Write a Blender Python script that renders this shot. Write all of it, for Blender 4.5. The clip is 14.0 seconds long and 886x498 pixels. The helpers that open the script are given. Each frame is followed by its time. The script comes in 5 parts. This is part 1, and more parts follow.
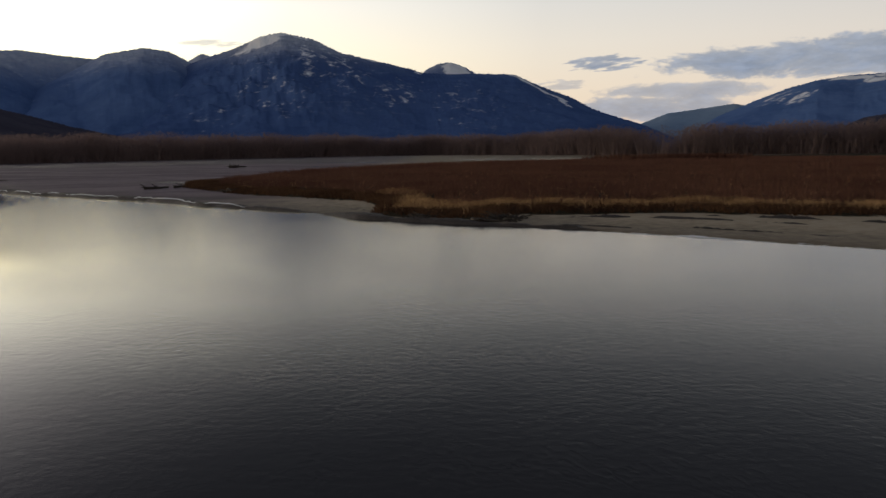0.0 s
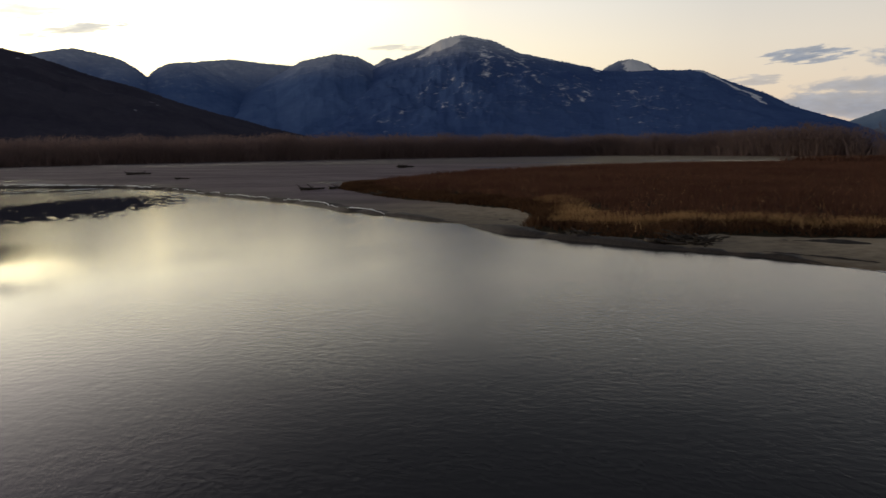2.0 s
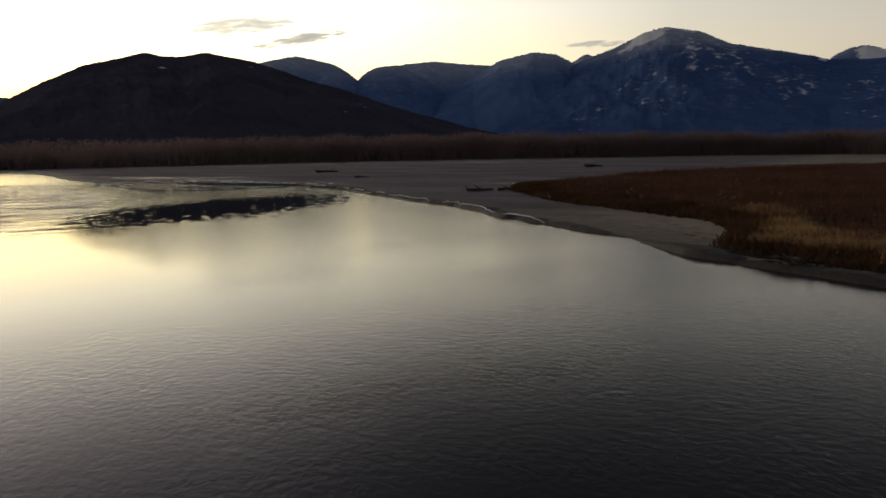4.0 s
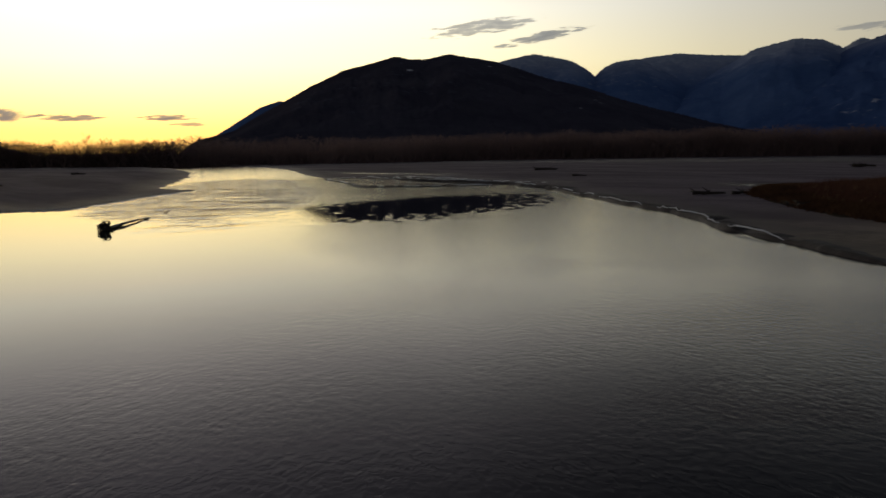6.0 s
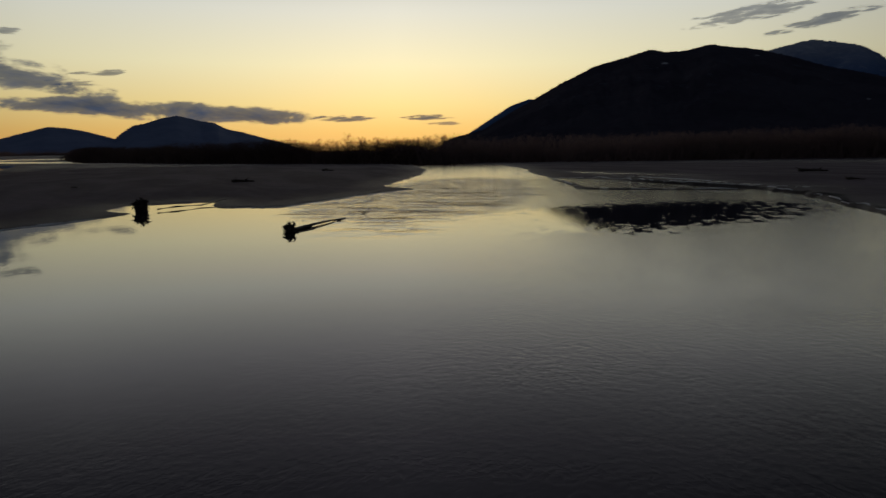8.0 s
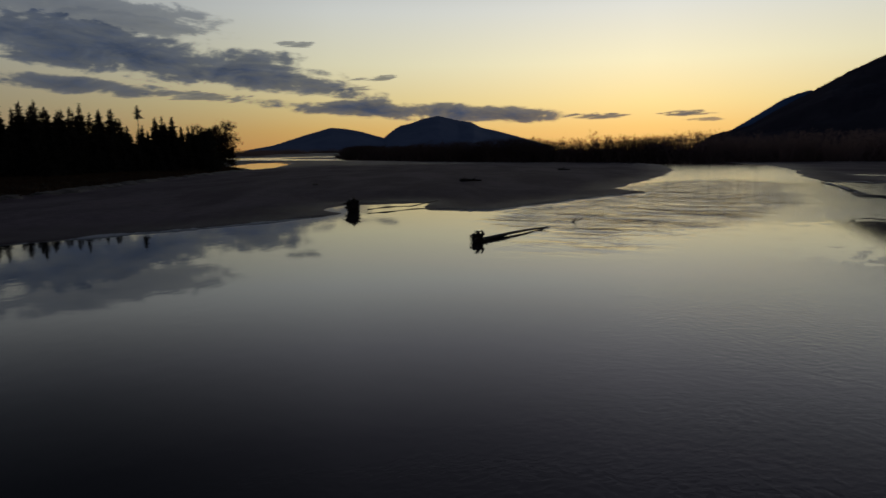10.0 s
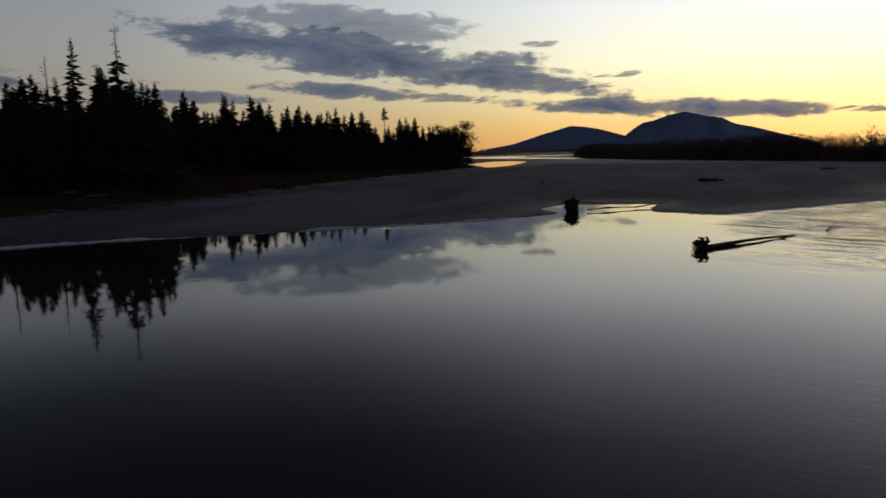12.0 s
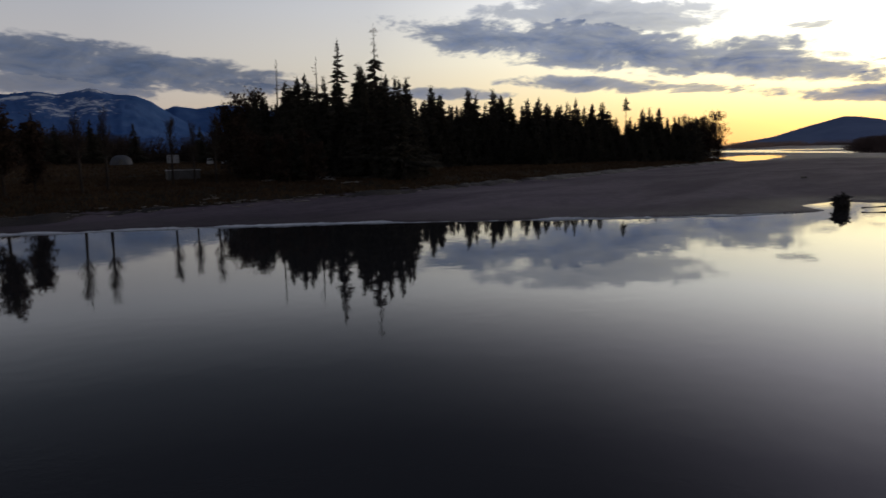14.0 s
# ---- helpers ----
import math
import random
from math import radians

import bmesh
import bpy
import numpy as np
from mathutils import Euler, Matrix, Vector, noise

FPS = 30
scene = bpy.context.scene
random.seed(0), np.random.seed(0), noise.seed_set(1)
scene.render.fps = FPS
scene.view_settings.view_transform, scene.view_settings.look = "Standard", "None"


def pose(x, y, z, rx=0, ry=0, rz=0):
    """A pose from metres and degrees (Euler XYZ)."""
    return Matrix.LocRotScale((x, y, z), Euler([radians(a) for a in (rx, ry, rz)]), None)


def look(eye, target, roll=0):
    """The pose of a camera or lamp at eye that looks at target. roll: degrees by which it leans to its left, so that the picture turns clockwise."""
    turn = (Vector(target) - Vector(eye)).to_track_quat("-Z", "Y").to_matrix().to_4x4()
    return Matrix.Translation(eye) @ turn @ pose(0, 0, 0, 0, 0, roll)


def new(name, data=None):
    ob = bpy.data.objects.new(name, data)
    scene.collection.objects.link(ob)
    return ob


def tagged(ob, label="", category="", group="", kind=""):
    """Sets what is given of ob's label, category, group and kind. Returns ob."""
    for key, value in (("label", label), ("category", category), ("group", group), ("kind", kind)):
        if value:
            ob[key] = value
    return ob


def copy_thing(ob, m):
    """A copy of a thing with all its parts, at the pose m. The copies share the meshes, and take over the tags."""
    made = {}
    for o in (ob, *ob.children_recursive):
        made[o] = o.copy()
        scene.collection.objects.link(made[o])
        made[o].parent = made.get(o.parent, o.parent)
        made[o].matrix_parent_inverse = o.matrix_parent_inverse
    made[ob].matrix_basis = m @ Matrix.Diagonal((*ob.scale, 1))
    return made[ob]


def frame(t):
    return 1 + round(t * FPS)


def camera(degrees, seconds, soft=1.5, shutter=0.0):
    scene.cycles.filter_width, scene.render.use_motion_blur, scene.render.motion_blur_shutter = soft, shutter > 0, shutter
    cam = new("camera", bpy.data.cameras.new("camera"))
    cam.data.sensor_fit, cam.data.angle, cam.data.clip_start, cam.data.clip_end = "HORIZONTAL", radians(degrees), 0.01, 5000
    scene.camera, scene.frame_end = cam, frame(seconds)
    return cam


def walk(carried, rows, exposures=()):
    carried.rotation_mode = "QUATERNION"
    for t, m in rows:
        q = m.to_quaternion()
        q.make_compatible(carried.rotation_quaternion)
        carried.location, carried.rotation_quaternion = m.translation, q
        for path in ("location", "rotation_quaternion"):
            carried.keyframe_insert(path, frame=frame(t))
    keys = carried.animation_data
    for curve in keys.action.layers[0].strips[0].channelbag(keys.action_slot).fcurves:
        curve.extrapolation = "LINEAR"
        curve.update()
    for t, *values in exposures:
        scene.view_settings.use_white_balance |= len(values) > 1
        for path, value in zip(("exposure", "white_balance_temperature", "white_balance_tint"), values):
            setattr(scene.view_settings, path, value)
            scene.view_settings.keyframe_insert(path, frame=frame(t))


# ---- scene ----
cam = camera(65.30, 14.0, shutter=0.4)
PATH = [
    (0.0, (-0.000, -0.000, 7.711), (-0.000, 19.793, 4.841), -0.631),
    (0.5, (0.290, 3.355, 7.743), (-0.884, 23.116, 4.893), -0.592),
    (1.0, (0.539, 6.701, 7.777), (-1.842, 26.355, 4.938), -0.556),
    (1.5, (0.714, 10.024, 7.800), (-2.881, 29.494, 4.968), -0.531),
    (2.0, (0.789, 13.312, 7.816), (-4.084, 32.503, 4.989), -0.525),
    (2.5, (0.763, 16.559, 7.823), (-5.386, 35.379, 5.001), -0.534),
    (3.0, (0.658, 19.766, 7.822), (-6.719, 38.140, 4.999), -0.557),
    (5.5, (-2.096, 34.370, 7.508), (-15.896, 48.569, 4.685), -0.569),
    (6.0, (-3.237, 36.948, 7.539), (-18.212, 49.898, 4.704), -0.537),
    (6.5, (-4.472, 39.450, 7.583), (-20.512, 51.054, 4.745), -0.527),
    (7.0, (-5.812, 41.842, 7.632), (-22.800, 52.009, 4.793), -0.529),
    (7.5, (-7.244, 44.128, 7.676), (-25.065, 52.749, 4.829), -0.521),
    (8.0, (-8.750, 46.314, 7.719), (-27.262, 53.329, 4.874), -0.538),
    (10.5, (-18.183, 53.450, 7.912), (-37.917, 51.856, 5.084), -0.671),
    (11.0, (-18.986, 53.945, 7.893), (-38.517, 50.685, 5.079), -0.722),
    (11.5, (-19.643, 54.291, 7.840), (-38.832, 49.398, 5.042), -0.804),
    (12.0, (-20.150, 54.479, 7.729), (-38.862, 47.994, 4.937), -0.892),
    (12.5, (-20.534, 54.542, 7.587), (-38.630, 46.498, 4.782), -0.936),
    (13.0, (-20.831, 54.502, 7.440), (-38.173, 44.953, 4.603), -0.921),
    (13.5, (-21.082, 54.403, 7.317), (-37.549, 43.418, 4.460), -0.885),
    (14.0, (-21.315, 54.281, 7.209), (-36.799, 41.951, 4.343), -0.867),
]
# seconds, stops, kelvin, tint: the camera closes down as it turns into the afterglow and opens again
STOPS = [(0.0, 1.00, 6800, 10), (1.5, 0.95, 6950, 10), (3.0, 0.70, 7050, 10), (5.5, -0.20, 6750, 10), (6.5, -0.65, 6400, 9), (8.0, -1.28, 6050, 8),
         (10.5, -1.32, 5700, 11), (11.5, -0.98, 5680, 13), (12.5, -0.47, 5720, 13), (14.0, 0.26, 5980, 14)]
walk(cam, [(t, look(eye, target, roll)) for t, eye, target, roll in PATH], STOPS)

# ---- world: dusk sky, afterglow low in the west-north-west, broken evening cloud ----
SUN_AZ = 73.0          # degrees to the left of +y
world = bpy.data.worlds.new("dusk_sky")
scene.world = world
world.use_nodes = True


class Graph:
    """Short hand for building node trees."""

    def __init__(self, tree):
        self.tree, self.nodes, self.links = tree, tree.nodes, tree.links

    def put(self, socket, value):
        if isinstance(value, bpy.types.NodeSocket):
            self.links.new(value, socket)
        elif isinstance(value, (tuple, list)) and len(value) == 3 and socket.type == "RGBA":
            socket.default_value = (*value, 1)
        else:
            socket.default_value = value

    def node(self, kind, inputs=()):
        n = self.nodes.new(kind)
        for key, value in dict(inputs).items():
            self.put(n.inputs[key], value)
        return n

    def math(self, operation, a, b=0.0, c=0.0, clamp=False):
        n = self.node("ShaderNodeMath", {0: a, 1: b, 2: c})
        n.operation = operation
        n.use_clamp = clamp
        return n.outputs[0]

    def ramp(self, factor, stops, smooth=False):
        n = self.node("ShaderNodeValToRGB", {"Fac": factor})
        ramp = n.color_ramp
        ramp.interpolation = "EASE" if smooth else "LINEAR"
        while len(ramp.elements) < len(stops):
            ramp.elements.new(0.5)
        for element, (place, colour) in zip(ramp.elements, stops):
            element.position = place
            element.color = (*colour, 1) if isinstance(colour, (tuple, list)) else (colour, colour, colour, 1)
        return n.outputs["Color"]

    def mix(self, factor, a, b, blend="MIX"):
        n = self.node("ShaderNodeMix")
        n.data_type, n.blend_type = "RGBA", blend
        self.put(n.inputs["Factor"], factor)
        self.put(n.inputs["A"], a)
        self.put(n.inputs["B"], b)
        return n.outputs["Result"]

    def noise(self, vector, scale, detail=4.0, rough=0.55, warp=0.0):
        n = self.node("ShaderNodeTexNoise", {"Vector": vector, "Scale": scale, "Detail": detail, "Roughness": rough, "Distortion": warp})
        return n.outputs["Fac"]

    def smooth(self, value, low, high, to_low=0.0, to_high=1.0):
        n = self.node("ShaderNodeMapRange", {"Value": value, "From Min": low, "From Max": high, "To Min": to_low, "To Max": to_high})
        n.interpolation_type = "SMOOTHSTEP"
        return n.outputs["Result"]

    def soft(self, value, middle, width):
        """0 to 1 across the middle, with no corner; a negative width turns it round."""
        t = self.math("TANH", self.math("DIVIDE", self.math("SUBTRACT", value, middle), width))
        return self.math("MULTIPLY_ADD", t, 0.5, 0.5)

    def scaled(self, vector, x, y, z):
        n = self.node("ShaderNodeMapping", {"Vector": vector, "Scale": (x, y, z)})
        return n.outputs["Vector"]


def build_sky():
    g = Graph(world.node_tree)
    g.nodes.clear()
    way = g.node("ShaderNodeTexCoord").outputs["Generated"]
    parts = g.node("ShaderNodeSeparateXYZ", {"Vector": way})
    x, y, z = parts.outputs
    az = g.math("DEGREES", g.math("ARCTAN2", g.math("MULTIPLY", x, -1.0), y))
    el = g.math("DEGREES", g.math("ARCSINE", z))
    # degrees from the sun's bearing, the short way round
    off = g.math("ABSOLUTE", g.math("WRAP", g.math("SUBTRACT", az, SUN_AZ), 180.0, -180.0))
    rise = g.math("DIVIDE", g.math("MAXIMUM", el, 0.0), 90.0, clamp=True)
    cool = g.ramp(rise, COOL)
    warm = g.ramp(rise, WARM)
    near = g.ramp(g.math("DIVIDE", off, 180.0), GLOW)
    # near the zenith the glow narrows towards the sun's bearing
    tall = g.math("POWER", near, g.math("ADD", 1.0, g.math("DIVIDE", g.math("MAXIMUM", g.math("SUBTRACT", el, 12.0), 0.0), 7.5)))
    base = g.mix(tall, cool, warm)
    core = g.math("MULTIPLY", g.smooth(off, 38.0, 0.0), g.smooth(el, 16.0, 1.5))
    base = g.mix(core, base, CORE, blend="ADD")
    nishita = g.node("ShaderNodeTexSky")
    nishita.sky_type, nishita.sun_disc = "NISHITA", False
    nishita.sun_elevation, nishita.sun_rotation = radians(1.5), radians(-SUN_AZ)
    nishita.air_density, nishita.dust_density = 1.0, 2.0
    base = g.mix(0.12, base, g.mix(1.0, nishita.outputs["Color"], (0.12, 0.12, 0.12), blend="MULTIPLY"))
    # clouds: bearing, height, half width, half thickness, tilt, weight
    flat = g.node("ShaderNodeCombineXYZ", {"X": g.math("MULTIPLY", az, 0.20), "Y": g.math("MULTIPLY", el, 0.56), "Z": 0.0}).outputs[0]
    wisp = g.noise(flat, 1.0, 7.0, 0.62, 0.5)
    fine = g.noise(flat, 3.2, 5.0, 0.6)
    rough = g.math("ADD", g.math("MULTIPLY", g.math("SUBTRACT", wisp, 0.5), 3.4), g.math("MULTIPLY", g.math("SUBTRACT", fine, 0.5), 1.5))
    thin_bars = g.node("ShaderNodeCombineXYZ", {"X": g.math("MULTIPLY", az, 0.55), "Y": g.math("MULTIPLY_ADD", el, 3.4, g.math("MULTIPLY", az, 0.3)), "Z": 0.0}).outputs[0]
    streaky = g.math("MULTIPLY", g.math("SUBTRACT", g.noise(thin_bars, 1.0, 5.0, 0.6, 0.3), 0.52), 4.2)
    total, core_of = None, None
    for bearing, height, wide, thick, tilt, weight in CLOUDS:
        across = g.math("DIVIDE", g.math("SUBTRACT", az, bearing), wide)
        lean = g.math("MULTIPLY_ADD", g.math("SUBTRACT", az, bearing), tilt, height)
        up = g.math("DIVIDE", g.math("SUBTRACT", el, lean), thick)
        body = g.math("SUBTRACT", 1.0, g.math("ADD", g.math("MULTIPLY", across, across), g.math("MULTIPLY", up, up)))
        body = g.math("ADD", body, g.math("MULTIPLY", rough, 0.85) if wide > 5 else g.math("MULTIPLY_ADD", streaky, 1.0, g.math("MULTIPLY", rough, 0.3)))
        deep = g.smooth(body, 0.3, 1.5)
        core_of = deep if core_of is None else g.math("MAXIMUM", core_of, deep)
        body = g.math("MULTIPLY", g.smooth(body, 0.0, 0.55), weight)
        total = body if total is None else g.math("MAXIMUM", total, body)
    # the bank of cloud over the southern range is the heaviest
    shade = g.mix(g.smooth(az, 122.0, 146.0), g.mix(near, CLOUD_COOL, CLOUD_WARM), CLOUD_HEAVY)
    shade = g.mix(g.smooth(fine, 0.35, 0.75), shade, g.mix(1.0, shade, (1.5, 1.42, 1.36), blend="MULTIPLY"))
    shade = g.mix(core_of, g.mix(0.16, shade, base), g.mix(1.0, shade, (0.86, 0.88, 0.92), blend="MULTIPLY"))
    colour = g.mix(total, base, shade)
    below = g.smooth(el, -0.5, -4.0)
    colour = g.mix(below, colour, (0.05, 0.05, 0.05))
    lamp = g.node("ShaderNodeBackground", {"Color": colour, "Strength": SKY_STRENGTH})
    out = g.node("ShaderNodeOutputWorld")
    g.links.new(lamp.outputs[0], out.inputs["Surface"])


SKY_STRENGTH = 1.0
COOL = [(0.0, (0.38, 0.315, 0.28)), (0.045, (0.41, 0.36, 0.32)), (0.09, (0.385, 0.365, 0.35)), (0.13, (0.335, 0.34, 0.35)), (0.16, (0.195, 0.205, 0.22)), (0.195, (0.080, 0.088, 0.104)),
        (0.26, (0.030, 0.033, 0.046)), (0.4, (0.019, 0.022, 0.035)), (0.55, (0.034, 0.041, 0.056)), (1.0, (0.11, 0.13, 0.17))]
WARM = [(0.0, (1.95, 0.86, 0.12)), (0.018, (2.0, 1.15, 0.24)), (0.04, (2.1, 1.58, 0.58)), (0.075, (2.22, 1.98, 1.19)), (0.12, (2.02, 1.94, 1.62)), (0.18, (1.38, 1.30, 1.27)),
        (0.26, (0.53, 0.49, 0.56)), (0.38, (0.16, 0.15, 0.20)), (0.55, (0.06, 0.065, 0.085)), (1.0, (0.11, 0.13, 0.17))]
GLOW = [(0.0, 1.0), (0.14, 0.80), (0.25, 0.37), (0.34, 0.135), (0.45, 0.035), (0.6, 0.0)]
CORE = (0.6, 0.45, 0.22)
CLOUD_COOL = (0.114, 0.146, 0.200)
CLOUD_WARM = (0.115, 0.140, 0.205)
CLOUD_HEAVY = (0.060, 0.080, 0.118)
# bearing, height, half width, half thickness, tilt, weight
CLOUDS = [
    (-29.0, 6.1, 14.0, 1.5, 0.0, 0.95), (-12.9, 6.5, 3.0, 0.7, 0.0, 0.9), (-19.0, 4.2, 7.0, 0.8, 0.01, 0.75),
    (-17.0, 3.0, 7.0, 1.15, 0.0, 0.8), (18.0, 8.1, 2.3, 0.3, 0.0, 0.55), (-9.5, 4.9, 2.4, 0.4, 0.0, 0.5),
    (45.8, 9.6, 4.4, 0.62, -0.13, 0.7), (41.2, 8.75, 3.9, 0.42, -0.17, 0.8),
    (70.6, 2.62, 1.9, 0.26, 0.0, 0.9), (77.2, 2.55, 3.2, 0.28, 0.0, 0.9), (69.0, 2.12, 1.7, 0.16, 0.0, 0.7),
    (91.0, 3.1, 13.5, 0.85, 0.05, 1.0), (95.0, 5.75, 2.0, 0.25, -0.05, 0.75), (101.2, 8.3, 1.8, 0.26, 0.0, 0.7), (97.2, 5.0, 2.4, 0.3, 0.0, 0.7),
    (116.0, 7.7, 18.0, 2.0, 0.105, 1.0), (104.5, 5.7, 10.0, 1.1, 0.13, 1.0), (117.0, 10.3, 10.0, 1.2, 0.05, 0.7), (112.5, 9.3, 6.5, 0.9, 0.1, 0.75),
    (117.5, 4.95, 7.0, 0.7, 0.07, 0.95), (109.0, 4.3, 5.0, 0.4, 0.06, 0.8), (130.0, 4.4, 8.0, 0.6, 0.03, 0.9), (153.5, 6.3, 14.5, 1.7, 0.09, 1.0),
    (158.0, 4.9, 12.0, 1.0, 0.02, 0.9), (144.0, 5.3, 7.0, 0.6, 0.03, 0.85)]
build_sky()


# ---- materials ----
def surface(name, build, rough=0.85, metal=0.0, gloss=0.5):
    m = bpy.data.materials.new(name)
    m.use_nodes = True
    g = Graph(m.node_tree)
    shader = g.nodes["Principled BSDF"]
    shader.inputs["Roughness"].default_value, shader.inputs["Metallic"].default_value = rough, metal
    shader.inputs["Specular IOR Level"].default_value = gloss
    build(g, shader)
    return m


def bump(g, shader, height, strength, distance):
    n = g.node("ShaderNodeBump", {"Height": height, "Strength": strength, "Distance": distance})
    g.links.new(n.outputs["Normal"], shader.inputs["Normal"])


def grainy(name, dark, light, scale, fine, rough=0.85, relief=0.3, islands=0.0, thin=0.0):
    """Two colours mixed by coarse and fine noise, with relief; islands: how far single pieces differ; thin: share of light let through."""
    def build(g, shader):
        place = g.node("ShaderNodeTexCoord").outputs["Object"]
        coarse, small = g.noise(place, scale, 5.0, 0.6), g.noise(place, fine, 4.0, 0.6)
        mixed = g.math("ADD", g.math("MULTIPLY", coarse, 0.65), g.math("MULTIPLY", small, 0.35))
        colour = g.mix(g.smooth(mixed, 0.32, 0.68), dark, light)
        if islands:
            apart = g.node("ShaderNodeNewGeometry").outputs["Random Per Island"]
            tone = g.math("MULTIPLY_ADD", apart, 2 * islands, 1.0 - islands)
            colour = g.mix(1.0, colour, g.node("ShaderNodeCombineXYZ", {"X": tone, "Y": tone, "Z": tone}).outputs[0], blend="MULTIPLY")
        g.links.new(colour, shader.inputs["Base Color"])
        if thin:
            through_it = g.node("ShaderNodeBsdfTranslucent", {"Color": colour})
            both = g.node("ShaderNodeMixShader", {0: thin, 1: shader.outputs[0], 2: through_it.outputs[0]})
            g.links.new(both.outputs[0], g.nodes["Material Output"].inputs["Surface"])
        if relief:
            bump(g, shader, small, relief, 0.5 / fine)
    return surface(name, build, rough, gloss=0.3 if relief else 0.05)


def build_sand(g, shader):
    place = g.node("ShaderNodeTexCoord").outputs["Object"]
    zone = g.node("ShaderNodeAttribute")
    zone.attribute_name = "turf"
    turf = zone.outputs["Fac"]
    height = g.node("ShaderNodeSeparateXYZ", {"Vector": place}).outputs["Z"]
    streak = g.noise(g.scaled(place, 0.02, 0.07, 0.0), 1.0, 6.0, 0.6, 0.6)
    small = g.noise(place, 0.9, 6.0, 0.65)
    grit = g.noise(place, 7.0, 3.0, 0.6)
    dry = g.mix(g.smooth(streak, 0.35, 0.66), (0.138, 0.110, 0.130), (0.250, 0.204, 0.226))
    east = g.smooth(g.math("ADD", g.node("ShaderNodeSeparateXYZ", {"Vector": place}).outputs["X"], g.math("MULTIPLY", streak, 24.0)), -34.0, 4.0)
    dry = g.mix(g.math("MULTIPLY", east, 0.85), dry, g.mix(g.smooth(small, 0.3, 0.7), (0.34, 0.275, 0.185), (0.58, 0.49, 0.345)))
    dry = g.mix(g.smooth(small, 0.3, 0.75), dry, g.mix(1.0, dry, (0.72, 0.72, 0.74), blend="MULTIPLY"))
    level = g.math("ADD", height, g.math("MULTIPLY", g.math("SUBTRACT", small, 0.5), 0.25))
    wet = g.smooth(level, 0.34, 0.10)
    sand = g.mix(wet, dry, g.mix(1.0, dry, (0.50, 0.48, 0.46), blend="MULTIPLY"))
    earth = g.mix(g.smooth(small, 0.35, 0.7), (0.022, 0.018, 0.011), (0.052, 0.040, 0.023))
    edge = g.smooth(g.math("ADD", turf, g.math("MULTIPLY", g.math("SUBTRACT", small, 0.5), 0.7)), 0.35, 0.6)
    g.links.new(g.mix(edge, sand, earth), shader.inputs["Base Color"])
    g.links.new(g.math("MULTIPLY_ADD", wet, -0.35, 0.92), shader.inputs["Roughness"])
    bump(g, shader, g.math("ADD", small, g.math("MULTIPLY", grit, 0.2)), 0.5, 0.12)


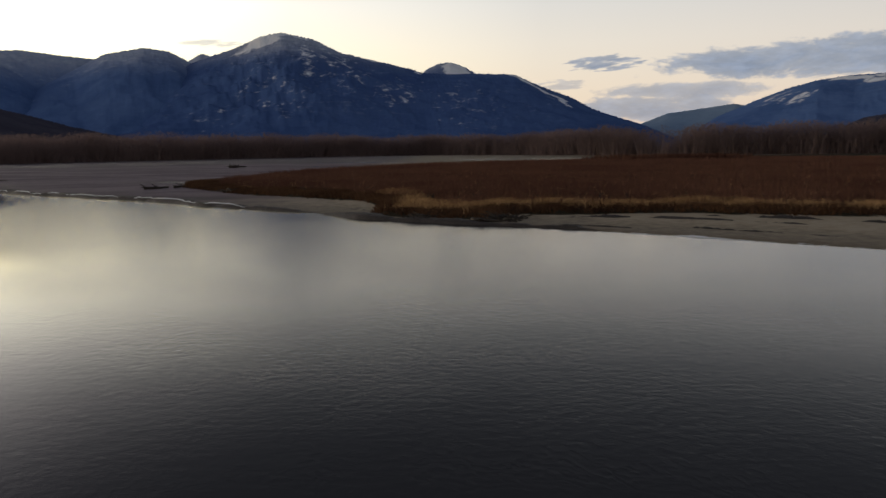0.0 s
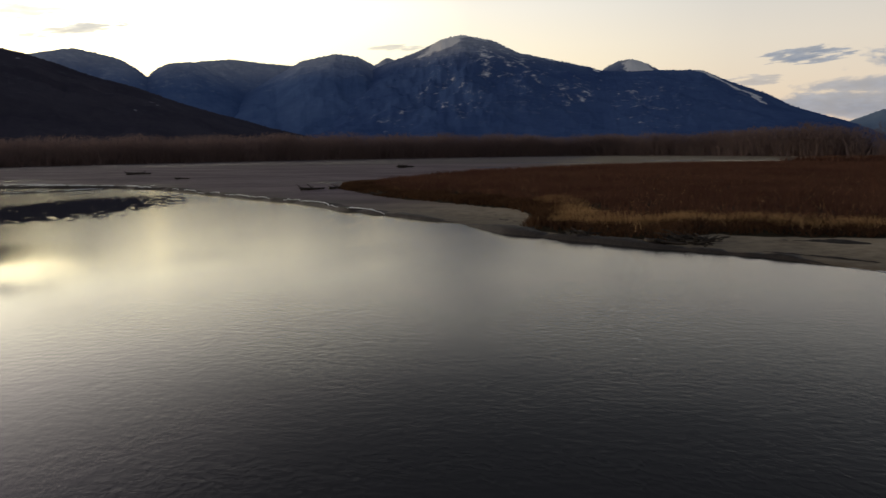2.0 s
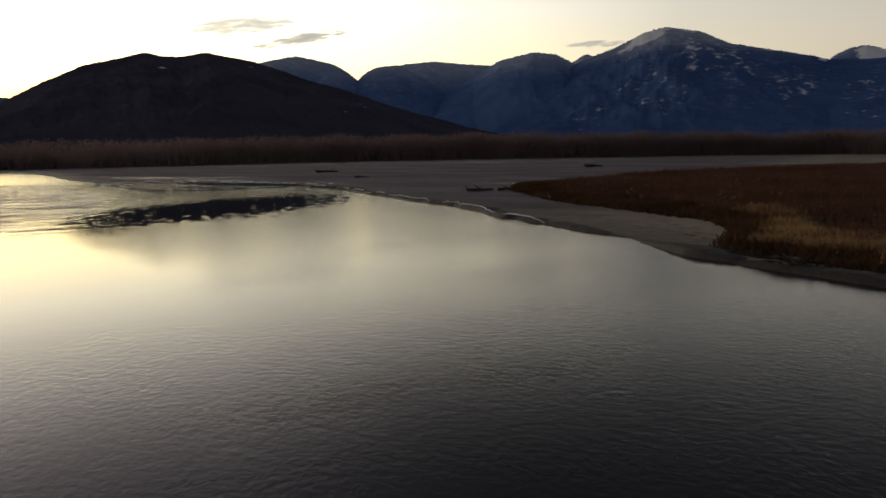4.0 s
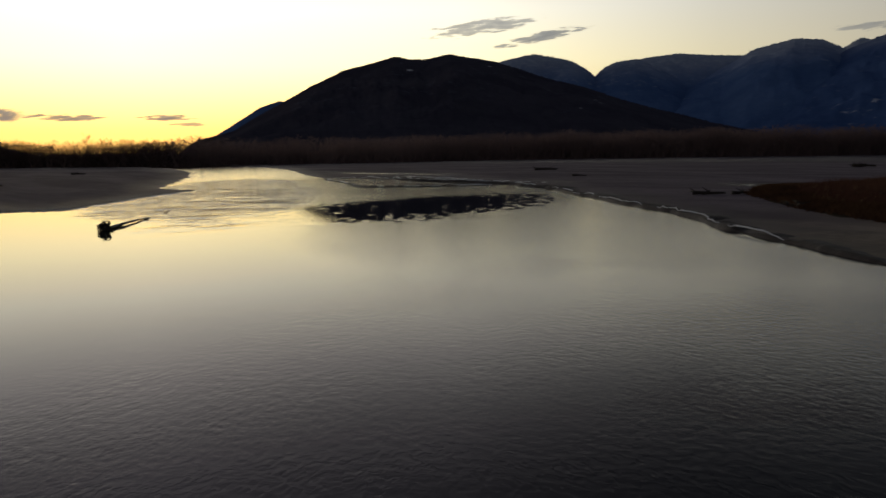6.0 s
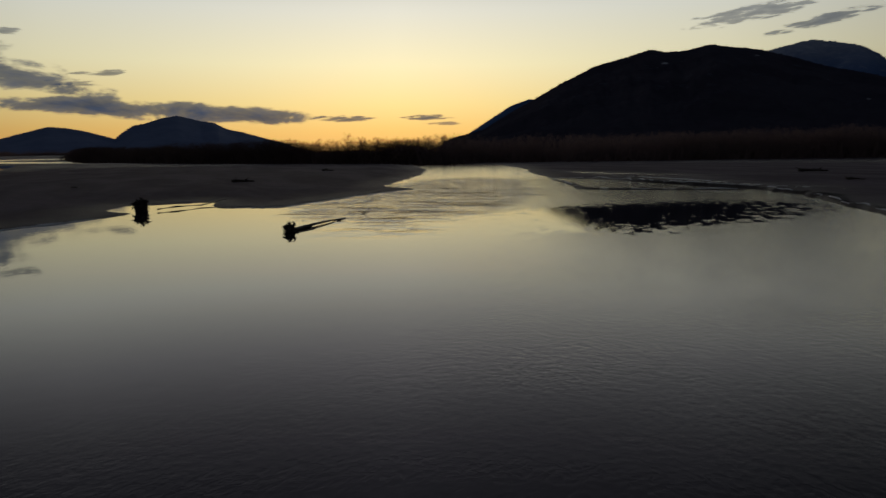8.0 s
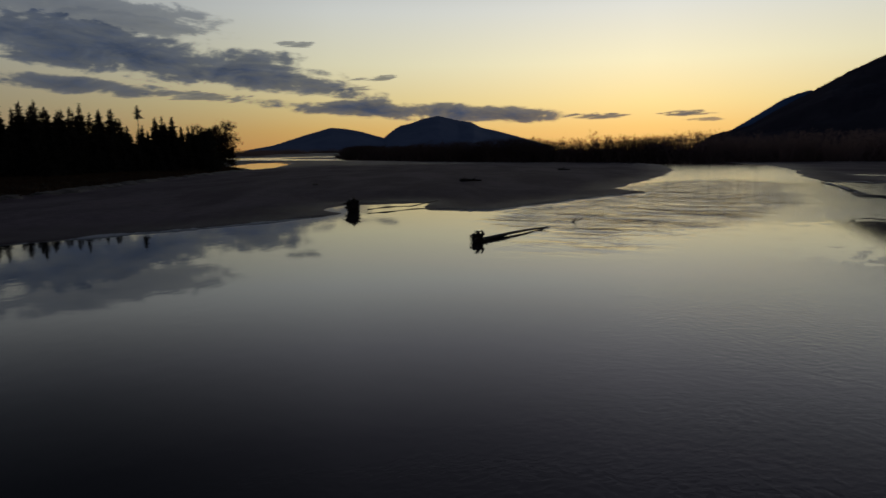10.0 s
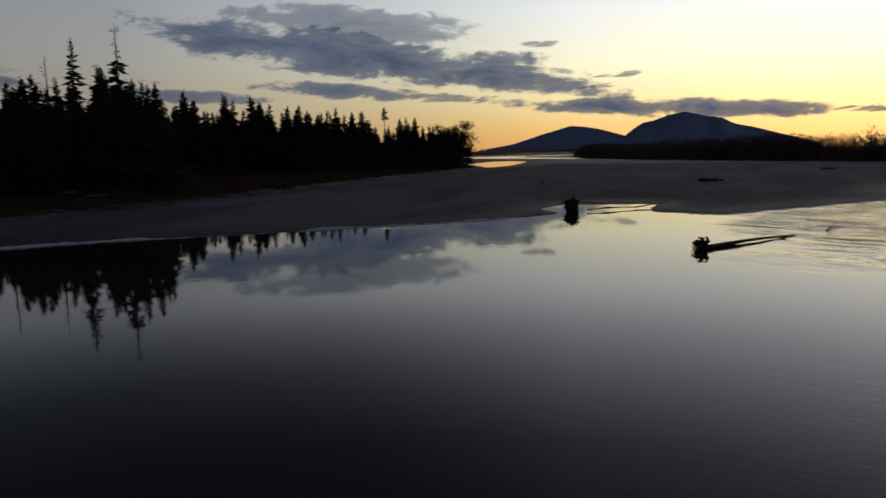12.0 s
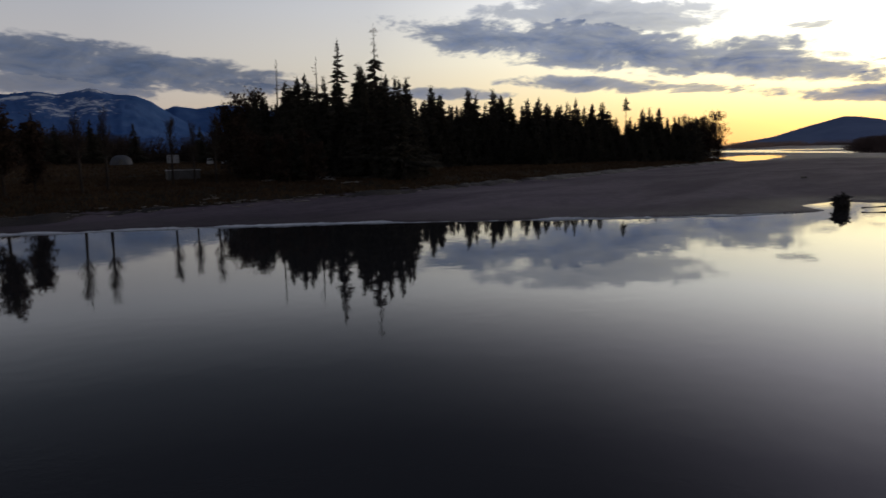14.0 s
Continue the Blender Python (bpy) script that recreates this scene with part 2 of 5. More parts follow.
def build_water(g, shader):
    place = g.node("ShaderNodeTexCoord").outputs["Object"]
    parts = g.node("ShaderNodeSeparateXYZ", {"Vector": place})
    x, y = parts.outputs["X"], parts.outputs["Y"]
    patch = g.noise(g.scaled(place, 0.03, 0.03, 0.0), 1.0, 4.0, 0.6, 0.5)
    loose = g.math("MULTIPLY", g.math("SUBTRACT", patch, 0.5), 1.6)

    def oval(cx, cy, turn, long, wide):
        c, s = math.cos(radians(turn)), math.sin(radians(turn))
        dx, dy = g.math("SUBTRACT", x, cx), g.math("SUBTRACT", y, cy)
        u = g.math("DIVIDE", g.math("ADD", g.math("MULTIPLY", dx, c), g.math("MULTIPLY", dy, s)), long)
        w = g.math("DIVIDE", g.math("SUBTRACT", g.math("MULTIPLY", dy, c), g.math("MULTIPLY", dx, s)), wide)
        return g.math("ADD", g.math("ADD", g.math("MULTIPLY", u, u), g.math("MULTIPLY", w, w)), loose)
    # dark silty water under a surface whose gloss follows the angle of view
    mirror = g.node("ShaderNodeBsdfGlossy", {"Color": (1.0, 1.0, 1.0)})
    mirror.distribution = "BECKMANN"
    silt = g.node("ShaderNodeBsdfDiffuse", {"Color": (0.030, 0.0292, 0.0300)})
    facing = g.node("ShaderNodeFresnel", {"IOR": 1.33})
    # the breeze ruffles the open reach; the pool under the wooded bank lies calm, and so does a slick off the sand spit
    down = g.math("ADD", g.math("MULTIPLY", x, -0.75), g.math("MULTIPLY", y, 0.66))
    beside = g.math("ADD", g.math("MULTIPLY", x, 0.66), g.math("MULTIPLY", y, 0.75))
    cats_paws = g.node("ShaderNodeCombineXYZ", {"X": g.math("MULTIPLY", down, 0.42), "Y": g.math("MULTIPLY", beside, 0.62), "Z": 0.0}).outputs[0]
    broken = g.math("MULTIPLY", g.math("SUBTRACT", g.noise(cats_paws, 1.0, 3.0, 0.6, 0.2), 0.5), 5.0)
    slick = g.soft(g.math("ADD", g.math("SUBTRACT", oval(-77, 97, 102, 27, 12.5), loose), broken), 0.95, -0.07)
    drift = g.math("MULTIPLY", loose, 5.0)
    lower = g.soft(g.math("ADD", g.math("ADD", g.math("MULTIPLY", x, 0.83), g.math("MULTIPLY", y, 0.55)), drift), 0.0, 5.0)
    upper = g.soft(g.math("ADD", g.math("ADD", g.math("MULTIPLY", x, 0.45), g.math("MULTIPLY", y, 0.90)), drift), 33.0, 5.0)
    keen = g.math("SUBTRACT", 1.0, slick)
    ruffled = g.math("MULTIPLY", g.math("MAXIMUM", lower, upper), keen)
    # far water, and the shallows below the side channel
    inflow = g.math("MAXIMUM", g.math("MULTIPLY", g.soft(x, -150.0, -18.0), g.soft(y, 78.0, 14.0)), g.math("MAXIMUM", g.soft(x, -560.0, -18.0), g.soft(y, 158.0, 8.0)))
    # riffle where the side channel runs into the pool: streaks drawn out along the current
    riffle = g.math("MULTIPLY", g.soft(oval(-130, 92, 150, 60, 17), 1.0, -0.25), keen)
    stream = g.math("ADD", g.math("MULTIPLY", x, 0.87), g.math("MULTIPLY", y, -0.50))
    abreast = g.math("ADD", g.math("MULTIPLY", x, 0.50), g.math("MULTIPLY", y, 0.87))
    bars = g.node("ShaderNodeCombineXYZ", {"X": g.math("MULTIPLY", stream, 0.40), "Y": g.math("MULTIPLY", abreast, 0.18), "Z": 0.0}).outputs[0]
    band = g.soft(g.noise(bars, 1.0, 5.0, 0.65, 0.5), 0.47, 0.07)
    # ripples drawn out along the current
    along = g.math("ADD", g.math("MULTIPLY", x, -0.45), g.math("MULTIPLY", y, 0.89))
    across = g.math("ADD", g.math("MULTIPLY", x, 0.89), g.math("MULTIPLY", y, 0.45))
    drawn = g.node("ShaderNodeCombineXYZ", {"X": g.math("MULTIPLY", across, 6.0), "Y": g.math("MULTIPLY", along, 2.6), "Z": 0.0}).outputs[0]
    ripple = g.math("SUBTRACT", g.noise(drawn, 1.0, 2.0, 0.5, 0.3), 0.5)
    swell = g.math("SUBTRACT", g.noise(g.scaled(place, 1.0, 1.3, 1.0), 0.8, 3.0, 0.5, 0.2), 0.5)
    chop = g.math("SUBTRACT", g.noise(g.scaled(place, 1.0, 1.2, 1.0), 2.6, 5.0, 0.62, 0.2), 0.5)
    rings = g.math("SUBTRACT", g.noise(bars, 0.50, 3.0, 0.5, 0.3), 0.5)
    gust = g.math("MULTIPLY_ADD", g.soft(patch, 0.5, 0.1), 0.9, 0.35)
    calm = g.math("MULTIPLY", swell, 0.0030)
    breeze = g.math("MULTIPLY", g.math("MULTIPLY", ruffled, gust), g.math("MULTIPLY_ADD", ripple, 0.0060, g.math("MULTIPLY", chop, 0.0135)))
    dapple = g.math("MULTIPLY", slick, g.math("MULTIPLY", chop, 0.0022))
    rapid = g.math("MULTIPLY", g.math("MULTIPLY", riffle, g.math("MULTIPLY_ADD", band, 0.7, 0.3)), g.math("MULTIPLY_ADD", rings, 0.95, g.math("MULTIPLY", chop, 0.03)))
    height = g.math("ADD", g.math("ADD", g.math("ADD", calm, breeze), rapid), dapple)
    open_reach = g.math("MAXIMUM", g.math("MULTIPLY", g.math("MAXIMUM", lower, upper), 0.14), g.math("MULTIPLY", inflow, 0.17))
    open_reach = g.math("MULTIPLY", g.math("MULTIPLY", open_reach, keen), g.math("MULTIPLY_ADD", riffle, -0.9, 1.0))
    g.links.new(g.math("ADD", g.math("ADD", open_reach, 0.03), g.math("MULTIPLY", riffle, g.math("MULTIPLY_ADD", band, 0.07, 0.02))), mirror.inputs["Roughness"])
    wavy = g.node("ShaderNodeBump", {"Height": height, "Strength": 1.0, "Distance": 1.0}).outputs["Normal"]
    for part_of in (mirror, silt, facing):
        g.links.new(wavy, part_of.inputs["Normal"])
    body = g.node("ShaderNodeMixShader", {0: facing.outputs["Fac"], 1: silt.outputs[0], 2: mirror.outputs[0]})
    g.links.new(body.outputs[0], g.nodes["Material Output"].inputs["Surface"])
    g.nodes.remove(shader)


def build_mountain(dark, light, snow_low, snow_high, snow_amount):
    def build(g, shader):
        place = g.node("ShaderNodeTexCoord").outputs["Object"]
        height = g.node("ShaderNodeSeparateXYZ", {"Vector": place}).outputs["Z"]
        coarse = g.noise(place, 0.0035, 6.0, 0.62, 0.4)
        woods = g.noise(g.scaled(place, 1.0, 1.0, 0.6), 0.035, 6.0, 0.7)
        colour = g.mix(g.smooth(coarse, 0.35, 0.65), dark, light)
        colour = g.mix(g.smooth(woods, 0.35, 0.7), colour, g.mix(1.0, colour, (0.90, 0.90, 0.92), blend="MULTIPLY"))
        if snow_amount:
            # snow sifted thinly over the upper woods, lying whole in clearings, gullies and on the bald crest
            line = g.smooth(g.math("ADD", height, g.math("MULTIPLY", g.math("SUBTRACT", coarse, 0.5), 130.0)), snow_low, snow_high)
            dust = g.math("MULTIPLY", g.math("MULTIPLY", line, line), g.smooth(woods, 0.25, 0.75, 0.5, 0.9))
            colour = g.mix(g.math("MULTIPLY", dust, 0.95 * snow_amount), colour, (0.50, 0.54, 0.62))
            spots = g.noise(g.scaled(place, 0.75, 0.75, 1.3), 0.021, 6.0, 0.74, 0.1)
            group = g.noise(place, 0.0022, 2.0, 0.5)
            cover = g.smooth(g.math("ADD", g.math("MULTIPLY_ADD", line, 0.10, spots), g.math("MULTIPLY", g.math("SUBTRACT", group, 0.5), 0.25)), 0.57, 0.78)
            cover = g.math("MULTIPLY", g.math("MULTIPLY", cover, g.smooth(height, 60.0, 220.0)), g.math("MULTIPLY_ADD", line, 0.35, 0.35))
            colour = g.mix(g.math("MULTIPLY", cover, snow_amount), colour, (0.45, 0.52, 0.64))
            # open snowfields and slide paths
            field = g.node("ShaderNodeAttribute")
            field.attribute_name = "snowfield"
            ragged = g.math("ADD", g.math("MULTIPLY", g.math("SUBTRACT", spots, 0.5), 2.6), g.math("MULTIPLY", g.math("SUBTRACT", woods, 0.5), 1.0))
            white = g.smooth(g.math("ADD", field.outputs["Fac"], g.math("MULTIPLY", ragged, 0.75)), 0.34, 0.66)
            white = g.math("MULTIPLY", white, g.smooth(field.outputs["Fac"], 0.02, 0.12))
            colour = g.mix(g.math("MULTIPLY", white, 0.95), colour, (0.82, 0.85, 0.90))
        g.links.new(colour, shader.inputs["Base Color"])
        bump(g, shader, woods, 0.06, 10.0)
    return build


SAND = surface("river_sand", build_sand, 0.9, gloss=0.08)
WATER = surface("river_water", build_water, 0.04)
# the blue of distance haze is mixed into the next two mountains' base colours
MOUNTAIN_HAZE_BLUE = surface("haze_blue_wooded_mountain", build_mountain((0.061, 0.114, 0.270), (0.081, 0.143, 0.316), 360, 650, 1.0), 1.0, gloss=0.0)
MOUNTAIN_FAR = surface("hazed_far_wooded_mountain", build_mountain((0.081, 0.149, 0.325), (0.107, 0.185, 0.380), 300, 600, 0.9), 1.0, gloss=0.0)
# western peaks: air haze painted in as a pale blue base
MOUNTAIN_WEST = surface("hazed_western_mountain", build_mountain((0.185, 0.235, 0.375), (0.23, 0.285, 0.43), 900, 1500, 0.0), 1.0, gloss=0.0)
# this range's haze is part of its blue base colour
MOUNTAIN_EAST = surface("hazed_eastern_mountain", build_mountain((0.065, 0.14, 0.34), (0.095, 0.18, 0.40), 300, 560, 0.8), 1.0, gloss=0.0)
# haze at the valley's mouth, put into the colour as pale blue
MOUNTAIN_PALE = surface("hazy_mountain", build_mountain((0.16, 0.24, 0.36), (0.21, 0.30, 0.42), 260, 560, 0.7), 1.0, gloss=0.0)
HILL_DARK = surface("dark_wooded_hill", build_mountain((0.056, 0.054, 0.076), (0.078, 0.074, 0.098), 600, 900, 0.35), 1.0, gloss=0.0)
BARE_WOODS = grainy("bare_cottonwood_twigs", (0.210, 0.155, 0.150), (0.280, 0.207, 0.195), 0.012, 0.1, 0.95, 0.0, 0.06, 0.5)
# the same twigs with shade painted in, for the stand against the afterglow
BACKLIT_WOODS = grainy("backlit_cottonwood_twigs", (0.10, 0.072, 0.066), (0.15, 0.108, 0.096), 0.012, 0.1, 0.95, 0.0, 0.10, 0.08)
SCRUB = grainy("reddish_willow_scrub", (0.098, 0.047, 0.036), (0.180, 0.090, 0.062), 0.035, 0.3, 0.95, 0.0, 0.22, 0.3)
STRAW = grainy("straw_coloured_grass", (0.27, 0.16, 0.078), (0.62, 0.40, 0.205), 0.14, 0.8, 0.95, 0.0, 0.4, 0.3)
BROWN_GRASS = grainy("dark_brown_grass", (0.070, 0.038, 0.024), (0.15, 0.080, 0.044), 0.1, 0.8, 0.95, 0.0, 0.4, 0.2)
NEEDLES = grainy("conifer_needles", (0.050, 0.046, 0.036), (0.095, 0.082, 0.062), 0.15, 1.2, 0.9, 0.0, 0.35, 0.25)
BARK = grainy("conifer_bark", (0.028, 0.022, 0.018), (0.070, 0.054, 0.044), 0.8, 6.0, 0.95, 0.6)
TWIGS = grainy("bare_twigs", (0.040, 0.030, 0.024), (0.085, 0.062, 0.048), 0.6, 5.0, 0.95, 0.0, 0.25, 0.25)
BROWN_LEAF = grainy("withered_brown_leaves", (0.034, 0.024, 0.019), (0.080, 0.052, 0.036), 0.5, 3.0, 0.9, 0.0, 0.4, 0.25)
DRIFTWOOD = grainy("grey_driftwood", (0.14, 0.12, 0.105), (0.34, 0.31, 0.28), 0.9, 9.0, 0.85, 0.5)
WET_WOOD = grainy("wet_dark_wood", (0.016, 0.012, 0.010), (0.050, 0.038, 0.030), 1.2, 8.0, 0.55, 0.6)
FOAM = grainy("foam_and_rime", (0.62, 0.63, 0.66), (0.86, 0.86, 0.88), 0.8, 5.0, 0.7, 0.4)
MEADOW = grainy("rough_meadow_grass", (0.055, 0.035, 0.022), (0.105, 0.069, 0.040), 0.12, 1.0, 0.95, 0.0, 0.4, 0.25)


# ---- plan of the river: banks as the water's edge runs ----
NORTH_BANK = [(1500, -560), (400, -160), (160, -24), (80, 22), (48, 42), (32.7, 50.4), (25.9, 55.3), (20.4, 59.5), (15.0, 63.0), (11.8, 66.3),
              (3.8, 69.8), (-2.0, 73.0), (-9.6, 77.8), (-15.4, 85.3), (-24.0, 91.3), (-33.0, 97.5), (-36.0, 100.5), (-47.4, 111.5),
              (-55.8, 115.7), (-70.5, 125.5), (-79.8, 131.5), (-92.8, 141.6), (-108.0, 146.0), (-118.0, 147.0), (-138.5, 145.2), (-150.0, 146.8), (-160.0, 145.0), (-169.3, 138.0),
              (-205.0, 151.0), (-250.0, 172.0), (-310.0, 192.0), (-380.0, 196.0), (-436.0, 172.0)]
FAR_CHANNEL = [(-480, 130), (-560, 75), (-640, 10), (-715, -70), (-800, -128), (-880, -135), (-960, -100), (-1060, -62), (-1110, -100), (-1000, -152), (-890, -205),
               (-790, -200), (-700, -145), (-640, -70), (-580, 5), (-520, 60), (-470, 110), (-440, 140)]
SOUTH_BANK = [(-390, 160), (-340, 157), (-300, 146.7), (-262, 136), (-217, 118.5), (-185, 103), (-152, 87.0), (-140.5, 90.5), (-131.5, 81.3),
              (-113.5, 65.0), (-106.0, 59.3), (-109.0, 51.0), (-121.5, 50.5), (-119.5, 39.0), (-111.0, 36.7), (-105.0, 40.5), (-100.5, 38.4),
              (-91.0, 30.0), (-84.0, 21.3), (-76.0, 12.6), (-68.5, 3.6), (-60.6, -4.0), (-52.7, -10.6), (-45.2, -16.4), (-20.0, -34.0),
              (60.0, -86.0), (400, -330), (1500, -1100)]
RIVER = NORTH_BANK + FAR_CHANNEL + SOUTH_BANK
BACKWATER = [(-318, -32), (-366, -53), (-430, -67), (-500, -74), (-525, -52), (-470, -42), (-367, -30)]
FLOOD_POOL = [(-184, 158), (-165, 163), (-145, 162), (-122, 158), (-104, 158), (-122, 155.4), (-145, 158.2), (-165, 158.6)]
PUDDLES = [(-50, 320, 13, 4.5, 8), (-12, 350, 22, 5, 0), (-62, 176, 9, 3.0, 20), (-185, 172, 24, 4.0, 14), (-40, 420, 40, 7, 0), (60, 480, 60, 9, -4)]
SPIT = [(-168.5, 136.6), (-150, 130.5), (-136, 124.5), (-124, 119.3), (-118.5, 124.5), (-113.5, 132.5), (-109, 141.5), (-107, 146)]
# thin sheets of standing water left on the flats: middle, half length, half width, turn
POOLS = [BACKWATER, FLOOD_POOL]
for px, py, long, wide, turn in PUDDLES:
    c, s = math.cos(radians(turn)), math.sin(radians(turn))
    POOLS.append([(px + c * long * math.cos(k) - s * wide * math.sin(k), py + s * long * math.cos(k) + c * wide * math.sin(k)) for k in np.linspace(0, 2 * math.pi, 9)[:-1]])
# the wooded bank south of the sandbar, and the scrub flat to the north
WOODED = [(900, -1300), (120, -190), (0, -70), (-30, -38), (-47.4, -24), (-58.8, -22.6), (-70, -19), (-86.4, -16.5), (-104.7, -15.8), (-129.5, -16.1), (-187, -19.5),
          (-240, -21.5), (-290, -24), (-330, -33), (-372, -55), (-470, -95), (-560, -140), (-760, -240), (-1500, -420), (-4000, -900), (-4000, -4800), (900, -4800)]
SCRUB_FLAT = [(-58, 160), (-52, 139), (-36, 119), (-22, 107), (-12.5, 100), (-8.6, 92), (-8.2, 79.5), (-1, 75.2), (4.4, 72.5), (9.1, 77), (25, 75), (42, 68), (75, 54),
              (140, 22), (300, -60), (800, -60), (800, 500), (420, 560), (215, 520), (140, 420), (70, 385), (20, 360), (-20, 300), (-44, 240), (-58, 190)]


def signed(points, plan):
    """Distance from the edge of a closed plan, positive inside it."""
    p, q = np.array(plan, float), np.roll(np.array(plan, float), -1, 0)
    best, inside = np.full(len(points), 1e18), np.zeros(len(points), bool)
    for (ax, ay), (bx, by) in zip(p, q):
        ex, ey = bx - ax, by - ay
        wx, wy = points[:, 0] - ax, points[:, 1] - ay
        along = np.clip((wx * ex + wy * ey) / (ex * ex + ey * ey + 1e-9), 0, 1)
        best = np.minimum(best, (wx - along * ex) ** 2 + (wy - along * ey) ** 2)
        cross = (ay > points[:, 1]) != (by > points[:, 1])
        inside ^= cross & (points[:, 0] < ex * (points[:, 1] - ay) / (ey if abs(ey) > 1e-9 else 1e-9) + ax)
    return np.where(inside, 1, -1) * np.sqrt(best)


def ease(v, low, high):
    t = np.clip((v - low) / (high - low), 0, 1)
    return t * t * (3 - 2 * t)


def waves(points, scale, seed, octaves=4):
    """Smooth sums of sines as cheap fractal relief in -1..1."""
    rng, total, weight = np.random.RandomState(seed), np.zeros(len(points)), 0.0
    for k in range(octaves):
        for _ in range(4):
            a, ph = rng.uniform(0, 2 * np.pi), rng.uniform(0, 2 * np.pi)
            f = 2 * np.pi / scale * 1.9 ** k * rng.uniform(0.7, 1.3)
            total += 0.55 ** k * np.sin(f * (np.cos(a) * points[:, 0] + np.sin(a) * points[:, 1]) + ph
                                        + 1.3 * np.sin(f * 0.6 * (np.sin(a) * points[:, 0] - np.cos(a) * points[:, 1]) + 2 * ph))
        weight += 0.55 ** k
    return total / (weight * 2.4)


def lay(points):
    """Height of the ground and how far it is turf, for rows of x, y."""
    water = signed(points, RIVER)
    for pool in POOLS:
        water = np.maximum(water, signed(points, pool))
    wobble = 0.5 * waves(points, 9.0, 3, 3) * np.clip(np.hypot(points[:, 0] + 10, points[:, 1] - 40) / 80, 0.3, 3)
    land = -(water + wobble)
    wood, scrub = signed(points, WOODED), signed(points, SCRUB_FLAT)
    # the bars flatten out up and down the valley
    flatter = np.clip(1 - (np.hypot(points[:, 0] + 12, points[:, 1] - 32) - 230) / 200, 0.12, 1)
    z = np.where(land > 0, 0.05 + (0.10 * ease(land, 0, 0.8) + 0.55 * ease(land, 0, 30) + 0.12 * waves(points, 26, 5) * ease(land, 2, 15)) * flatter,
                 -0.05 - 0.12 * np.minimum(-land, 14))
    # low dunes and cut edges on the bars
    z += np.where(land > 3, 0.05 * flatter * waves(points, 7, 8, 3), 0)
    wood_edge = wood + 1.2 * waves(points, 13, 11, 3)
    z += np.where(land > 0, 0.55 * ease(wood_edge, -1.5, 0.5) + 0.85 * ease(wood_edge, 0.5, 14) + 0.15 * waves(points, 18, 12) * ease(wood_edge, 0, 6), 0)
    scrub_edge = scrub + 1.0 * waves(points, 11, 14, 3)
    z += np.where(land > 0, 0.45 * ease(scrub_edge, -0.8, 2.5) + 0.12 * waves(points, 20, 15) * ease(scrub_edge, 0, 6), 0)
    z += np.where(land > 0, 2.6 * ease(wood, 60, 300), 0)
    turf = np.maximum(ease(wood_edge, -1.0, 1.2), ease(scrub_edge, -0.8, 0.8))
    return z, turf, land


def mesh_object(name, verts, faces, material, parent=None, smooth=False):
    me = bpy.data.meshes.new(name)
    me.from_pydata([tuple(v) for v in verts], [], [tuple(f) for f in faces])
    me.materials.append(material)
    if smooth:
        me.polygons.foreach_set("use_smooth", [True] * len(me.polygons))
    me.update()
    ob = new(name, me)
    ob.parent = parent
    return ob


def fast_mesh(name, verts, corners, counts, material, parent=None, smooth=False):
    """A mesh out of arrays: verts (n, 3), corner indices, corners a face."""
    me = bpy.data.meshes.new(name)
    me.vertices.add(len(verts))
    me.vertices.foreach_set("co", np.asarray(verts, np.float32).ravel())
    me.loops.add(len(corners))
    me.loops.foreach_set("vertex_index", np.asarray(corners, np.int32))
    starts = np.concatenate([[0], np.cumsum(counts)[:-1]]).astype(np.int32)
    me.polygons.add(len(counts))
    me.polygons.foreach_set("loop_start", starts)
    me.materials.append(material)
    me.polygons.foreach_set("use_smooth", np.full(len(counts), smooth))
    me.update(calc_edges=True)
    ob = new(name, me)
    ob.parent = parent
    return ob


def grid_faces(rows, cols, closed=False):
    a = np.arange(rows - 1)[:, None] * cols
    b = np.arange(cols if closed else cols - 1)[None]
    nxt = (b + 1) % cols
    return np.stack([a + b, a + nxt, a + cols + nxt, a + cols + b], -1).reshape(-1, 4)


# the ground: one sheet, finest along the banks, out to the horizon
CENTRE = (-12.0, 32.0)
seen_arc = np.radians(np.concatenate([np.arange(-40, 170, 0.40), np.arange(170, 320, 3.0)]))
reach = np.concatenate([[4.0, 9.0, 15.0, 22.0], 30 * 1.0155 ** np.arange(0, 332)])
rr, aa = np.meshgrid(reach, seen_arc, indexing="ij")
flat = np.stack([CENTRE[0] - rr.ravel() * np.sin(aa.ravel()), CENTRE[1] + rr.ravel() * np.cos(aa.ravel())], 1)
ground_z, ground_turf, _ = lay(flat)
ground_z[rr.ravel() < 20] = -2.0
faces = grid_faces(*rr.shape, closed=True)[:, ::-1]
ground = fast_mesh("ground", np.column_stack([flat, ground_z]), faces.ravel(), np.full(len(faces), 4), SAND, smooth=True)
layer = ground.data.attributes.new("turf", "FLOAT", "POINT")
layer.data.foreach_set("value", ground_turf.astype(np.float32))
tagged(ground, "grey-brown river sand flats rising to dark turf banks", "ground", kind="structure")

ring = np.concatenate([[0.0], np.geomspace(20, 4900, 40)])
wr, wa = np.meshgrid(ring[1:], np.radians(np.arange(0, 360, 5)), indexing="ij")
water_v = np.column_stack([CENTRE[0] + wr.ravel() * np.cos(wa.ravel()), CENTRE[1] + wr.ravel() * np.sin(wa.ravel()), 0 * wr.ravel()])
water_f = grid_faces(*wr.shape, closed=True)
hub = [(len(water_v), int(k), int((k + 1) % 72)) for k in range(72)]
corners = np.concatenate([water_f[:, ::-1].ravel(), np.ravel(hub)])
